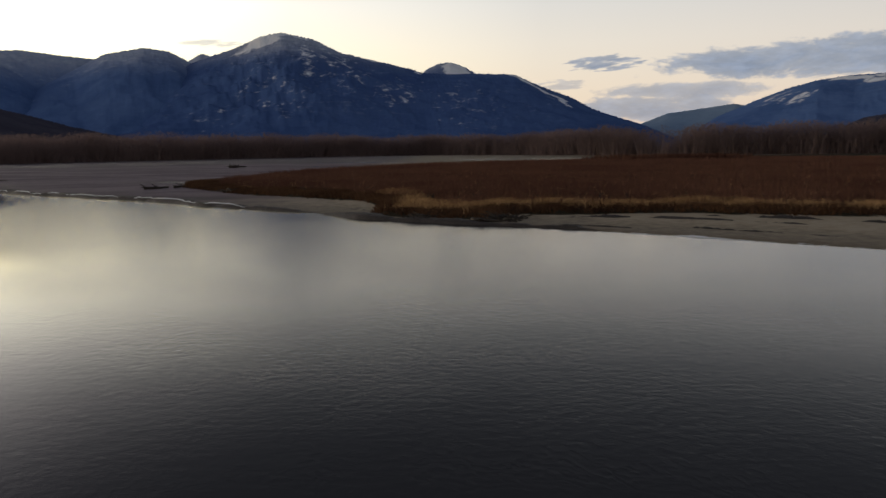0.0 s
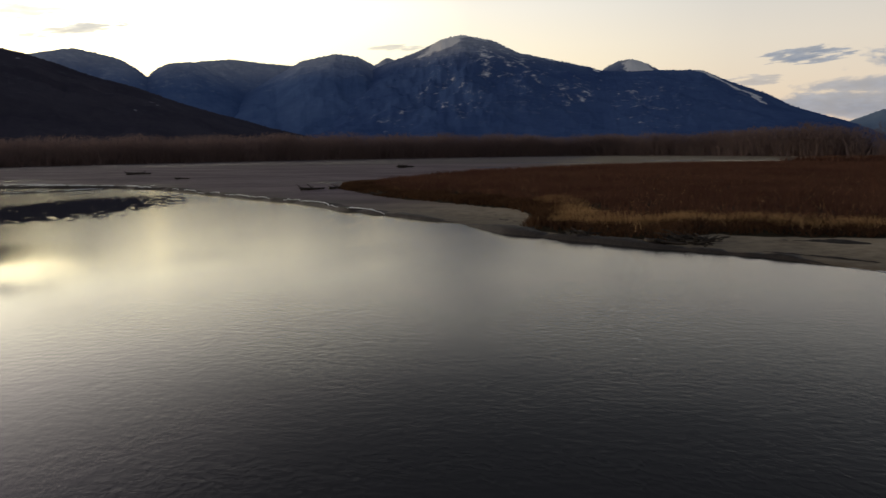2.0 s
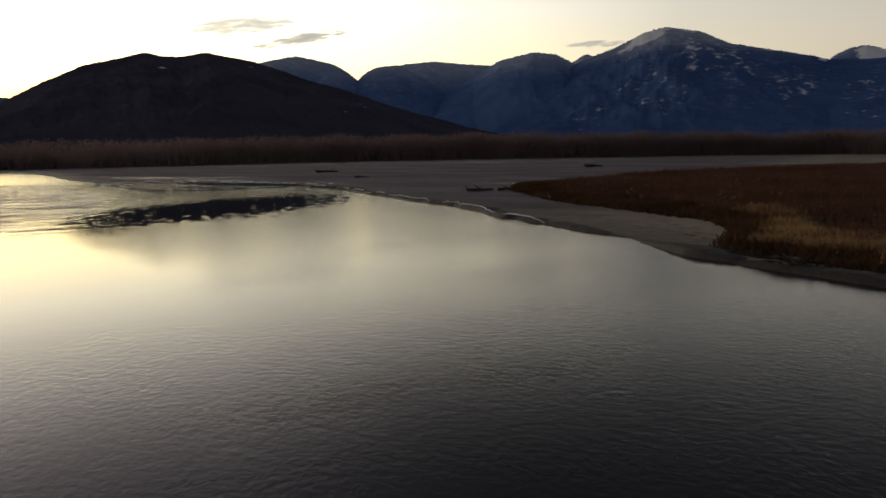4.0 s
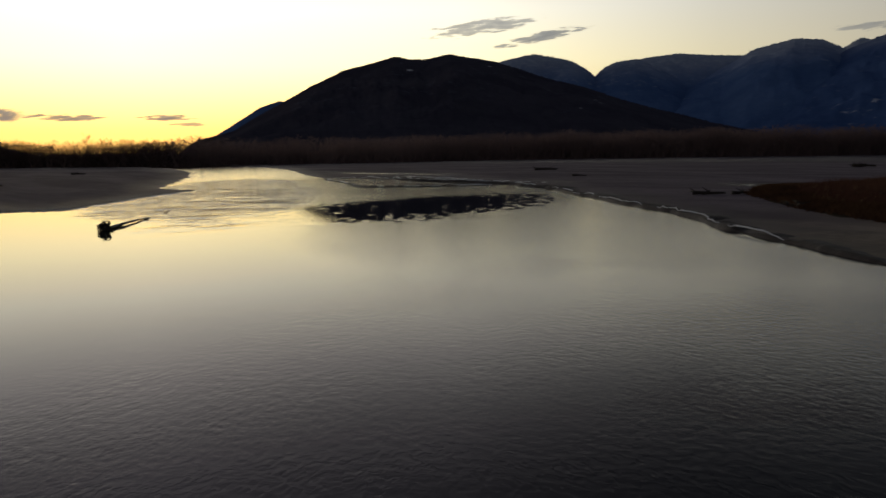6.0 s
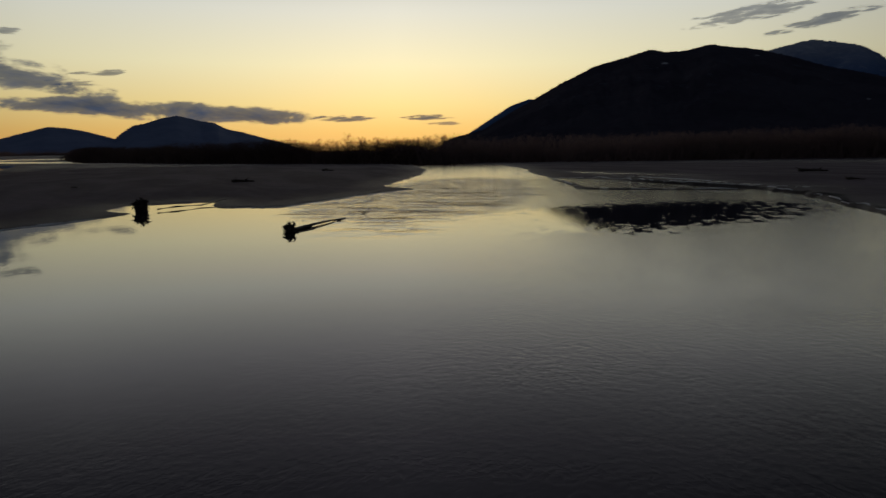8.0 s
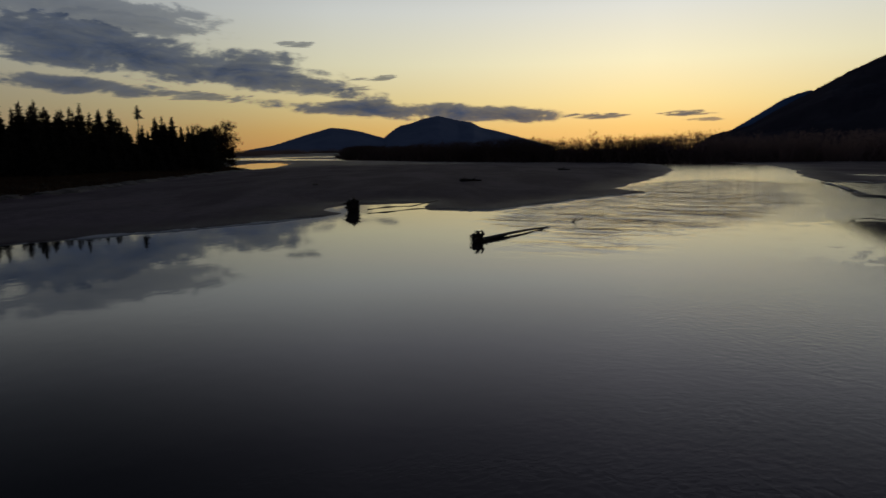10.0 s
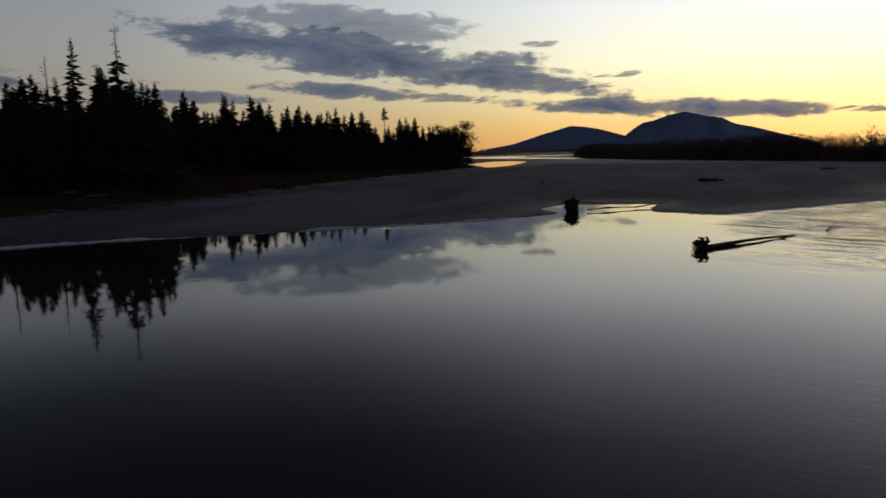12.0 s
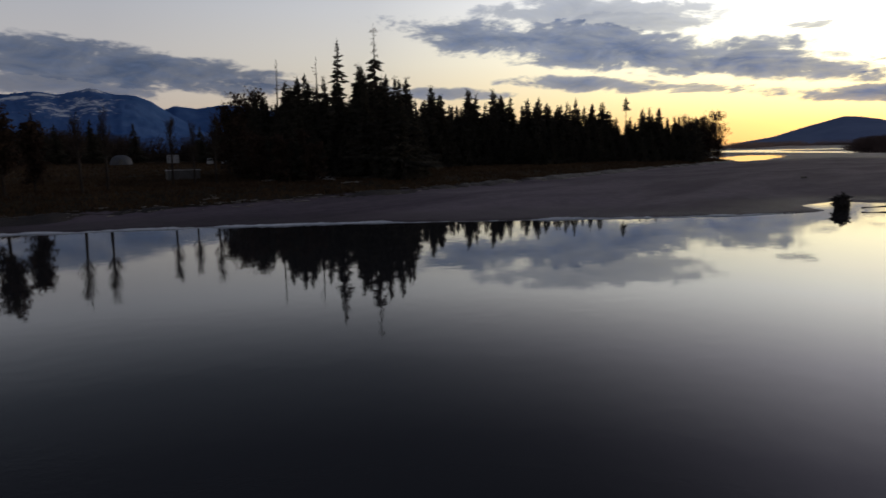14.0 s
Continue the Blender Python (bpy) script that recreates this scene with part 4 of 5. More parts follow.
def conifer(seed, tall, spread, bare_top=0.0, bare_foot=0.1, thin=0.0):
    """A spruce: tapered trunk, whorls of drooping boughs with ragged sprays; part of it bare."""
    rng = random.Random(seed)
    tree = new("conifer")
    v, f = [], []
    bend = rng.uniform(-0.02, 0.02) * tall
    steps = 8
    pts = [Vector((bend * (i / steps) ** 2, bend * 0.5 * (i / steps) ** 2, tall * i / steps)) for i in range(steps + 1)]
    stem("trunk", pts, [0.011 * tall * (1 - i / steps) ** 0.8 + 0.03 for i in range(steps + 1)], BARK, tree, 7, seed)
    v, f = [], []
    def leaf(a, b, w, drop):
        a, b = Vector(a), Vector(b)
        along = (b - a).normalized()
        side = along.cross(Vector((0, 0, 1)))
        side = side.normalized() if side.length > 0.01 else Vector((1, 0, 0))
        mid = a.lerp(b, 0.45)
        k = len(v)
        v.extend([a, mid - side * w - Vector((0, 0, drop)), b, mid + side * w - Vector((0, 0, drop)), mid - Vector((0, 0, drop * 2.6 + w * 0.5))])
        f.extend([(k, k + 1, k + 2), (k, k + 2, k + 3), (k, k + 4, k + 2)])
    h = bare_foot * tall
    while h < tall * 0.985:
        t = h / tall
        full = 1.0 if t < 1 - bare_top else 0.28
        boughs = rng.randint(4, 7) if full == 1.0 else rng.randint(1, 4)
        shape = (1 - t) ** 0.92 * min(1, (t - bare_foot * 0.6) * 5 + 0.35)
        for _ in range(boughs):
            if rng.random() < thin:
                continue
            a = rng.uniform(0, 2 * math.pi)
            out = spread * tall * shape * rng.uniform(0.45, 1.0) ** (1.0 if rng.random() < 0.8 else -0.6) + 0.07
            if full < 1:
                out = rng.uniform(0.25, 1.1)
            dip = out * rng.uniform(-0.1, 0.55) if t < 0.85 else -out * rng.uniform(0.0, 0.4)
            hh = h + rng.uniform(-0.5, 0.5) * 0.03 * tall * (1 - t)
            root = Vector((bend * t * t, bend * 0.5 * t * t, hh))
            end = root + Vector((math.cos(a) * out, math.sin(a) * out, -dip))
            if full < 1:
                leaf(root, end, 0.04, 0.02)
                if rng.random() < 0.55:
                    leaf(root.lerp(end, 0.4), end + Vector((0, 0, rng.uniform(-0.3, 0.3))), 0.10, 0.05)
                continue
            n = 4 + int(1.4 * out)
            for i in range(n):
                p = root.lerp(end, (i + 0.2) / n)
                s = (0.10 + 0.25 * out) * rng.uniform(0.6, 1.25) * (1.05 - 0.6 * i / n)
                b = a + rng.choice((-1, 1)) * rng.uniform(0.2, 0.95)
                q = p + Vector((math.cos(b) * s * 1.5, math.sin(b) * s * 1.5, -s * rng.uniform(0.1, 0.6)))
                leaf(p, q, s * 0.27, s * 0.22)
            leaf(root, end, 0.05 + 0.08 * out, 0.04 + 0.07 * out)
        h += tall * (0.008 + 0.014 * (1 - t)) * rng.uniform(0.6, 1.4) + 0.05
    tagged(mesh_object("crown", v, f, NEEDLES, tree), kind="stuff")
    return tree


def standing(x, y, turn=0.0):
    z = float(heights([(x, y)])[0]) - 0.15
    return pose(x, y, z, 0, 0, turn)


CONIFER = "dark green conifer in the dense riverside wood"
kinds = [conifer(101, 20.0, 0.28, 0.03), conifer(102, 22.0, 0.25, 0.03, 0.04), conifer(103, 18.0, 0.30, 0.0, 0.02), conifer(104, 24.0, 0.235, 0.07, 0.04),
         conifer(105, 21.0, 0.29, 0.04, 0.05, 0.2), conifer(106, 16.0, 0.34, 0.0, 0.01)]
base_tall = [20.0, 22.0, 18.0, 24.0, 21.0, 16.0]
for t in kinds:
    tagged(t, CONIFER, "tree", "riverside wood")
first_used = [False] * len(kinds)


def plant(kind, x, y, tall, turn, label=""):
    k = kinds[kind]
    m = standing(x, y, turn)
    s = tall / base_tall[kind]
    if first_used[kind]:
        t = copy_thing(k, m)
    else:
        t, first_used[kind] = k, True
        t.matrix_basis = m
    t.scale = (s, s, s)
    if label:
        tagged(t, label)
    return t


def from_eye(eye, bearing, far):
    return eye[0] - far * math.sin(radians(bearing)), eye[1] + far * math.cos(radians(bearing))


EYE_END = (-21.3, 54.3)
# the skyline of the wood: bearing, metres off, height
SKYLINE_EAST = [(143.3, 150, 17.1), (142.4, 155, 16.9), (140.9, 152, 20.2), (140.0, 150, 20.9), (139.1, 156, 20.4), (137.9, 158, 21.6), (136.0, 160, 17.9),
                (135.1, 156, 24.2), (133.3, 150, 21.2), (132.3, 165, 22.3), (131.4, 150, 20.5), (130.6, 190, 18.7), (129.3, 210, 24.5), (128.5, 215, 22.0),
                (127.6, 220, 18.9), (126.3, 228, 24.7), (125.7, 232, 23.2), (125.0, 236, 20.6), (124.3, 233, 24.9), (123.7, 240, 22.7)]
SKYLINE_WEST = [(121.6, 235, 20.6), (120.6, 232, 21.8), (119.2, 238, 19.3), (118.4, 240, 20.6), (117.7, 245, 22.0), (116.5, 250, 20.7), (115.8, 250, 20.6),
                (115.0, 255, 17.9), (113.5, 262, 16.0), (112.6, 265, 19.0), (111.4, 270, 19.2), (110.7, 280, 16.4)]
dice = random.Random(7)
for bearing, far, tall in SKYLINE_EAST + SKYLINE_WEST:
    plant(dice.choice((0, 1, 1, 3, 4)), *from_eye(EYE_END, bearing, far), tall, dice.uniform(0, 360))
# the mass of the wood under that skyline
bear, tops = [b for b, _, _ in SKYLINE_EAST + SKYLINE_WEST][::-1], [h for _, _, h in SKYLINE_EAST + SKYLINE_WEST][::-1]
offs = [d for _, d, _ in SKYLINE_EAST + SKYLINE_WEST][::-1]
for row, (nearer, share, step) in enumerate(((-28, 0.42, 0.9), (-19, 0.6, 0.9), (-9, 0.76, 0.8), (3, 0.95, 0.6), (9, 0.98, 0.65), (16, 0.96, 0.7), (30, 0.92, 1.2))):
    b = 108.6
    while b < 143.8:
        far = float(np.interp(b, bear, offs)) + nearer + dice.uniform(-4, 4)
        tall = max(6.0, float(np.interp(b, bear, tops)) * share * dice.uniform(0.72, 1.1))
        plant(dice.choice((0, 2, 2, 4, 5, 5)), *from_eye(EYE_END, b, far), tall, dice.uniform(0, 360))
        b += step * dice.uniform(0.7, 1.3)

for bearing, far, tall in ((131.0, 126, 15.5), (131.9, 121, 17.5), (132.9, 124, 18.5), (134.6, 126, 17.0)):
    plant(2, *from_eye(EYE_END, bearing, far), tall, bearing * 7)
tall_one = conifer(201, 27.2, 0.19, 0.0, 0.1, 0.2)
tagged(tall_one, "tall ragged conifer with a broken top above the wood", "tree", "riverside wood")
tall_one.matrix_basis = standing(*from_eye(EYE_END, 136.8, 141))
bare_one = conifer(202, 29.6, 0.18, 0.22, 0.08, 0.1)
tagged(bare_one, "tall conifer with a dead bare top above the wood", "tree", "riverside wood")
bare_one.matrix_basis = standing(*from_eye(EYE_END, 133.8, 140))
tuft = conifer(203, 21.2, 0.36, 0.0, 0.82, 0.0)
tagged(tuft, "slim conifer bare but for a tufted top", "tree", "riverside wood")
tuft.matrix_basis = standing(*from_eye(EYE_END, 113.8, 238))
for bearing, tall in ((141.6, 24.0), (138.4, 24.5)):
    snag = conifer(int(bearing * 10), tall, 0.02, 0.45, 0.5, 0.6)
    tagged(snag, "thin dead snag standing among the conifers", "tree", "riverside wood")
    snag.matrix_basis = standing(*from_eye(EYE_END, bearing, 150))


def broadleaf(seed, tall, branches, twig_material, leaf_material=None, width=0.32, foot=0.2, round_crown=False):
    """A leafless or thinly leaved tree: trunk, limbs, and a crown of twigs and leaf clumps."""
    rng = random.Random(seed)
    tree = new("broadleaf_tree")
    lean = Vector((rng.uniform(-0.05, 0.05), rng.uniform(-0.05, 0.05), 1)) * tall
    stem("trunk", [Vector((0, 0, -0.2)), lean * 0.2, lean * 0.45, lean * 0.7, lean * 0.93], [0.022 * tall, 0.019 * tall, 0.014 * tall, 0.009 * tall, 0.003 * tall], BARK, tree, 7, seed)
    tv, tf = [], []
    ends = []
    for _ in range(branches):
        t = rng.uniform(foot, 0.9)
        a = rng.uniform(0, 2 * math.pi)
        out = tall * width * (1.05 - t) ** 0.6 * rng.uniform(0.45, 1.05)
        if round_crown:
            out = tall * width * math.sqrt(max(0.04, 1 - ((t - 0.58) / 0.42) ** 2)) * rng.uniform(0.35, 1.0)
        root = lean * t
        end = root + Vector((math.cos(a) * out, math.sin(a) * out, tall * rng.uniform(0.06, 0.2)))
        stem("limb", [root, root.lerp(end, 0.55) - Vector((0, 0, 0.015 * tall)), end], [0.007 * tall * (1.1 - t), 0.005 * tall * (1.1 - t), 0.002 * tall], BARK, tree, 4, seed)
        for _ in range(14 if round_crown else 9):
            p = root.lerp(end, rng.uniform(0.3, 1.0))
            q = p + Vector((rng.gauss(0, 0.045), rng.gauss(0, 0.045), rng.uniform(0.01, 0.1))) * tall
            k = len(tv)
            s = Vector((rng.uniform(-1, 1), rng.uniform(-1, 1), 0)) * (0.0032 if round_crown else 0.0026) * tall
            tv.extend([p - s, p + s, q])
            tf.append((k, k + 1, k + 2))
            ends.append(q)
    tagged(mesh_object("twigs", tv, tf, twig_material, tree), kind="stuff")
    if leaf_material:
        lv, lf = [], []
        for q in ends:
            for _ in range(4):
                c = q + Vector((rng.gauss(0, 0.3), rng.gauss(0, 0.3), rng.gauss(0, 0.3)))
                s = rng.uniform(0.12, 0.3)
                k = len(lv)
                for _ in range(3):
                    lv.append(c + Vector((rng.gauss(0, s), rng.gauss(0, s), rng.gauss(0, s))))
                lf.append((k, k + 1, k + 2))
        tagged(mesh_object("leaves", lv, lf, leaf_material, tree), kind="stuff")
    return tree


# single trees that stand above the woods along the far channel
for seed, bearing, far, tall in ((331, 76.9, 505, 19.6), (332, 75.9, 500, 17.0), (333, 73.9, 492, 16.6), (334, 73.0, 498, 17.2), (335, 72.2, 490, 16.4), (336, 70.6, 486, 16.0),
                                 (337, 68.9, 480, 18.6), (338, 68.2, 484, 17.2), (339, 67.6, 478, 16.8), (340, 79.3, 520, 14.6), (341, 82.0, 560, 13.5), (342, 74.6, 495, 16.0)):
    t = broadleaf(seed, tall - 0.8, 60, TWIGS, None, 0.27, 0.25, True)
    tagged(t, "leafless cottonwood rising above the far woods", "tree", "bare cottonwoods")
    t.matrix_basis = standing(*from_eye((-8.7, 46.3), bearing, far))
# bare cottonwoods where the wood ends, thinly leaved trees on the open ground
for seed, bearing, far, tall in ((301, 107.2, 330, 19.0), (302, 108.1, 322, 17.0), (303, 109.3, 315, 16.5), (304, 107.7, 338, 15.0), (305, 108.8, 326, 14.0), (306, 109.9, 305, 13.0)):
    t = broadleaf(seed, tall, 70, TWIGS, TWIGS, 0.34, 0.12, True)
    tagged(t, "leafless cottonwood at the end of the wooded bank", "tree", "bare cottonwoods")
    t.matrix_basis = standing(*from_eye(EYE_END, bearing, far))
for seed, bearing, far, tall in ((311, 155.9, 101, 10.4), (312, 154.2, 104, 10.6), (313, 149.7, 113, 10.2), (314, 148.1, 113, 9.4), (315, 146.5, 114, 10.4)):
    t = broadleaf(seed, tall, 70, TWIGS, None, 0.17, 0.42)
    tagged(t, "slender leafless tree on the meadow", "tree", "meadow trees")
    t.matrix_basis = standing(*from_eye(EYE_END, bearing, far))
for seed, bearing, far, tall in ((325, 145.5, 168, 15.5), (326, 144.8, 172, 17.5), (327, 144.0, 165, 15.5), (328, 143.3, 168, 17.5), (321, 160.8, 98, 9.5), (322, 162.9, 101, 10.0), (323, 158.9, 112, 9.0), (324, 165.0, 96, 9.0)):
    t = broadleaf(seed, tall, 60, TWIGS, BROWN_LEAF, 0.24, 0.12)
    tagged(t, "broad tree with withered brown foliage by the meadow", "tree", "meadow trees")
    t.matrix_basis = standing(*from_eye(EYE_END, bearing, far))
for bearing, far, tall in ((144.2, 128, 9.0), (143.2, 120, 7.5), (141.5, 118, 7.0), (140.2, 122, 8.0), (138.9, 116, 6.0), (145.0, 140, 12.0), (106.9, 322, 8.0), (107.6, 312, 9.0), (108.4, 306, 9.5), (109.2, 300, 9.0), (110.1, 292, 9.0), (111.0, 280, 8.0)):
    t = broadleaf(int(bearing * 10 + 7), tall, 34, TWIGS, BROWN_LEAF, 0.42, 0.05)
    tagged(t, "low rounded brown bush at the edge of the wood", "shrub", "edge bushes")
    t.matrix_basis = standing(*from_eye(EYE_END, bearing, far))
woods_belt("far_woods", [from_eye(EYE_END, 172, 300), from_eye(EYE_END, 164, 310), from_eye(EYE_END, 156, 315), from_eye(EYE_END, 150, 330), from_eye(EYE_END, 144, 310), from_eye(EYE_END, 138, 280)],
           -35, 7, 2.8, [17, 15.5, 15, 14, 15.5, 16], TWIGS, "dark mixed trees behind the meadow", 8, 26)
for bearing, far, tall in ((152.2, 300, 16), (147.5, 290, 15), (146.2, 280, 18), (157.4, 285, 15), (158.8, 280, 19), (158.2, 290, 16), (161.5, 275, 20), (160.7, 282, 17), (145.1, 270, 19), (144.6, 280, 20), (155.1, 290, 17), (154.6, 296, 14)):
    plant(dice.choice((0, 1, 4)), *from_eye(EYE_END, bearing, far), tall, bearing * 9, "dark conifer standing among bare trees behind the meadow")


# taller willows at the back of the scrub flat
rng = np.random.RandomState(351)
thicket = np.vstack([rng.normal(0, 1, (150, 2)) * (9, 3) + middle for middle in ((96, 374), (124, 384), (139, 386), (150, 380))])
blades("willow_scrub", thicket, 3.2, 0.7, SCRUB, "taller brown willow thicket behind the scrub flat", "scrub", 47, 6, 1.2, 0.35)


# ---- driftwood ----
def floating_log():
    log = new("floating_log")
    a, b = Vector((-76.4, 56.3, 0.14)), Vector((-86.8, 63.9, 0.02))
    n = 14
    path = [a.lerp(b, i / n) + Vector((0, 0, 0.10 * math.sin(3 * i / n))) for i in range(n + 1)]
    stem("trunk", path, [0.17 - 0.10 * (i / n) ** 0.9 for i in range(n + 1)], WET_WOOD, log, 10, 3)
    c, d = a + Vector((0.1, -0.36, -0.12)), a.lerp(b, 0.36) + Vector((0.05, -0.12, -0.10))
    stem("forked_limb", [c.lerp(d, i / 6) for i in range(7)], [0.10 - 0.010 * i for i in range(7)], WET_WOOD, log, 7, 5)
    rng = random.Random(9)
    hub = a + (a - b).normalized() * 0.4 + Vector((0, 0, 0.22))
    stem("root_crown", [a, a.lerp(hub, 0.5), hub, hub + (a - b).normalized() * 0.35], [0.22, 0.30, 0.32, 0.14], WET_WOOD, log, 13, 4)
    axis = (a - b).normalized()
    side = axis.cross(Vector((0, 0, 1))).normalized()
    for k in range(64):
        # roots that leave the crown and curl round it
        t = 2 * math.pi * k / 64 + rng.uniform(-0.3, 0.3)
        curl = rng.choice((-1, 1)) * rng.uniform(0.4, 1.1)
        ring = lambda angle: side * math.cos(angle) + Vector((0, 0, 1)) * math.sin(angle)
        out, deep = rng.uniform(0.34, 0.70), rng.uniform(-0.3, 0.4)
        p = [hub + ring(t) * 0.15 + axis * deep * 0.5, hub + ring(t) * out * 0.8 + axis * deep, hub + ring(t + curl * 0.5) * out + axis * (deep + rng.uniform(-0.1, 0.15)), hub + ring(t + curl) * out * rng.uniform(0.85, 1.2) + axis * (deep + rng.uniform(-0.25, 0.2))]
        stem("root", p, [0.12, 0.08, 0.05, 0.015], WET_WOOD, log, 5, k)
    stem("root", [hub, hub + axis * 0.9 + side * -0.3, hub + axis * 1.7 + side * -0.8 + Vector((0, 0, 0.02))], [0.12, 0.07, 0.03], WET_WOOD, log, 5, 77)
    return tagged(log, "dark waterlogged tree trunk with its root crown, adrift in shallow water", "log")


floating_log()
twig = new("snagged_branch")
stem("shoot", [(-90.6, 66.8, -0.2), (-90.9, 67.3, 0.15), (-91.4, 67.9, 0.55), (-92.2, 68.4, 0.80)], [0.06, 0.05, 0.04, 0.02], WET_WOOD, twig, 6, 1)
stem("shoot", [(-90.4, 66.7, -0.1), (-92.5, 67.6, 0.10), (-94.8, 69.0, 0.06)], [0.06, 0.05, 0.03], WET_WOOD, twig, 6, 2)
tagged(twig, "thin wet branch snagged upright in the river", "branch")


def root_mass():
    """A stranded stump at the water's edge, thick with roots and caught debris."""
    stump = new("stranded_stump")
    at = Vector((-107.6, 41.4, 0.0))
    stem("butt", [at + Vector((0, 0, -0.3)), at + Vector((0, 0.05, 0.6)), at + Vector((-0.1, 0, 1.2)), at + Vector((0, 0, 1.6))], [0.75, 0.8, 0.6, 0.2], WET_WOOD, stump, 11, 8)
    rng = random.Random(12)
    for k in range(120):
        a, e = rng.uniform(0, 2 * math.pi), rng.uniform(-0.1, 1.3)
        w = Vector((math.cos(a) * math.cos(e), math.sin(a) * math.cos(e), math.sin(e)))
        s = at + Vector((0, 0, rng.uniform(0.1, 1.0)))
        m = s + w * rng.uniform(0.6, 1.15)
        stem("root", [s, m, m + w * rng.uniform(0.1, 0.35) + Vector((rng.uniform(-0.3, 0.3), rng.uniform(-0.3, 0.3), rng.uniform(-0.35, 0.1)))], [0.13, 0.08, 0.025], WET_WOOD, stump, 5, k)
    return tagged(stump, "dark upturned tree stump with tangled roots at the waterline", "stump")


root_mass()
spar = new("stranded_branch")
stem("limb", [(-107.5, 43.4, 0.25), (-110, 45.6, 0.35), (-113, 49.0, 0.22), (-119, 52.8, 0.6)], [0.10, 0.14, 0.10, 0.05], WET_WOOD, spar, 7, 5)
tagged(spar, "long dark branch lying in the shallow inlet", "branch")


def drift_log(x, y, length, turn, radius, seed, material, label, fork=True):
    z = float(heights([(x, y)])[0])
    rng = random.Random(seed)
    log = new("drift_log")
    d = Vector((math.cos(radians(turn)), math.sin(radians(turn)), 0))
    n = 6
    stem("trunk", [d * length * (i / n - 0.5) + Vector((rng.uniform(-0.1, 0.1), rng.uniform(-0.1, 0.1), radius * 0.8 + rng.uniform(0, 0.1))) for i in range(n + 1)],
         [radius * (1 - 0.6 * i / n) for i in range(n + 1)], material, log, 7, seed)
    if fork:
        for k in range(4):
            s = d * length * rng.uniform(-0.5, 0.2)
            stem("stub", [s + Vector((0, 0, radius)), s + Vector((rng.uniform(-1, 1), rng.uniform(-1, 1), rng.uniform(0.3, 1.1))) * (0.4 + radius * 2)], [radius * 0.4, radius * 0.12], material, log, 5, seed + k)
    log.matrix_basis = pose(x, y, z)
    return tagged(log, label, "log", "driftwood")


DARK_LOG, PALE_LOG = "dark driftwood log stranded on the sand flat", "pale weathered driftwood log on the grassy bank"
for i, (x, y, length, turn, radius) in enumerate([(-152.6, 210.9, 8, 20, 0.5), (-158, 217, 5, 10, 0.3), (-56, 135.8, 4.5, 30, 0.35), (-52, 138, 3, 60, 0.3), (-86.8, 295.5, 7, 0, 0.7),
                                                  (-176, 60.2, 5.5, 60, 0.4), (-165, 26.6, 2.2, 40, 0.16), (-115, 180, 4, 10, 0.25), (4.5, 70.6, 3.5, -30, 0.25), (-250, 95, 6, 30, 0.4)]):
    drift_log(x, y, length, turn, radius, 500 + i, WET_WOOD if i != 6 else DRIFTWOOD, DARK_LOG if i != 6 else "short pale driftwood stick on the sand flat")
for i, (bearing, far, length, turn, radius) in enumerate([(140.3, 122, 13, -12, 0.30), (137.3, 128, 12, -14, 0.26), (138.6, 119, 6, -24, 0.18), (133.0, 122, 8, -30, 0.2), (147.0, 92, 3, 20, 0.15), (136.0, 112, 4, 0, 0.15)]):
    drift_log(*from_eye(EYE_END, bearing, far), length, turn, radius, 540 + i, DRIFTWOOD, PALE_LOG)


# ---- the water's edge: cut banks, foam and rime ----
def edge_points(plan, step, snap=True):
    """Points along an open plan line at even steps, moved onto the true waterline, with the landward side."""
    p = np.array(plan, float)
    run = np.concatenate([[0], np.cumsum(np.hypot(*np.diff(p, axis=0).T))])
    s = np.arange(0, run[-1], step)
    q = np.stack([np.interp(s, run, p[:, 0]), np.interp(s, run, p[:, 1])], 1)
    along = np.gradient(q, axis=0)
    along = np.stack([np.convolve(np.pad(along[:, k], 4, mode="edge"), np.ones(9) / 9, mode="valid") for k in (0, 1)], 1)
    along /= np.hypot(*along.T)[:, None] + 1e-9
    side = np.stack([along[:, 1], -along[:, 0]], 1)
    offsets = np.linspace(-3.5, 3.5, 57)
    test = (q[:, None] + side[:, None] * offsets[None, :, None]).reshape(-1, 2)
    land = lay(test)[2].reshape(len(q), -1)
    dry = land > 0
    flips = dry[:, 1:] != dry[:, :-1]
    cost = np.where(flips, np.abs(offsets[None, 1:]), 99)
    k = cost.argmin(1)
    shift = np.where(cost.min(1) < 99, offsets[k], 0.0)
    shift = np.convolve(np.pad(shift, 2, mode="edge"), np.ones(5) / 5, mode="valid")
    inward = np.where(np.take_along_axis(dry, (k + 1)[:, None], 1)[:, 0], 1.0, -1.0)
    inward = np.sign(np.median(inward)) or 1.0
    if not snap:
        return q, side
    return q + side * shift[:, None], side * inward


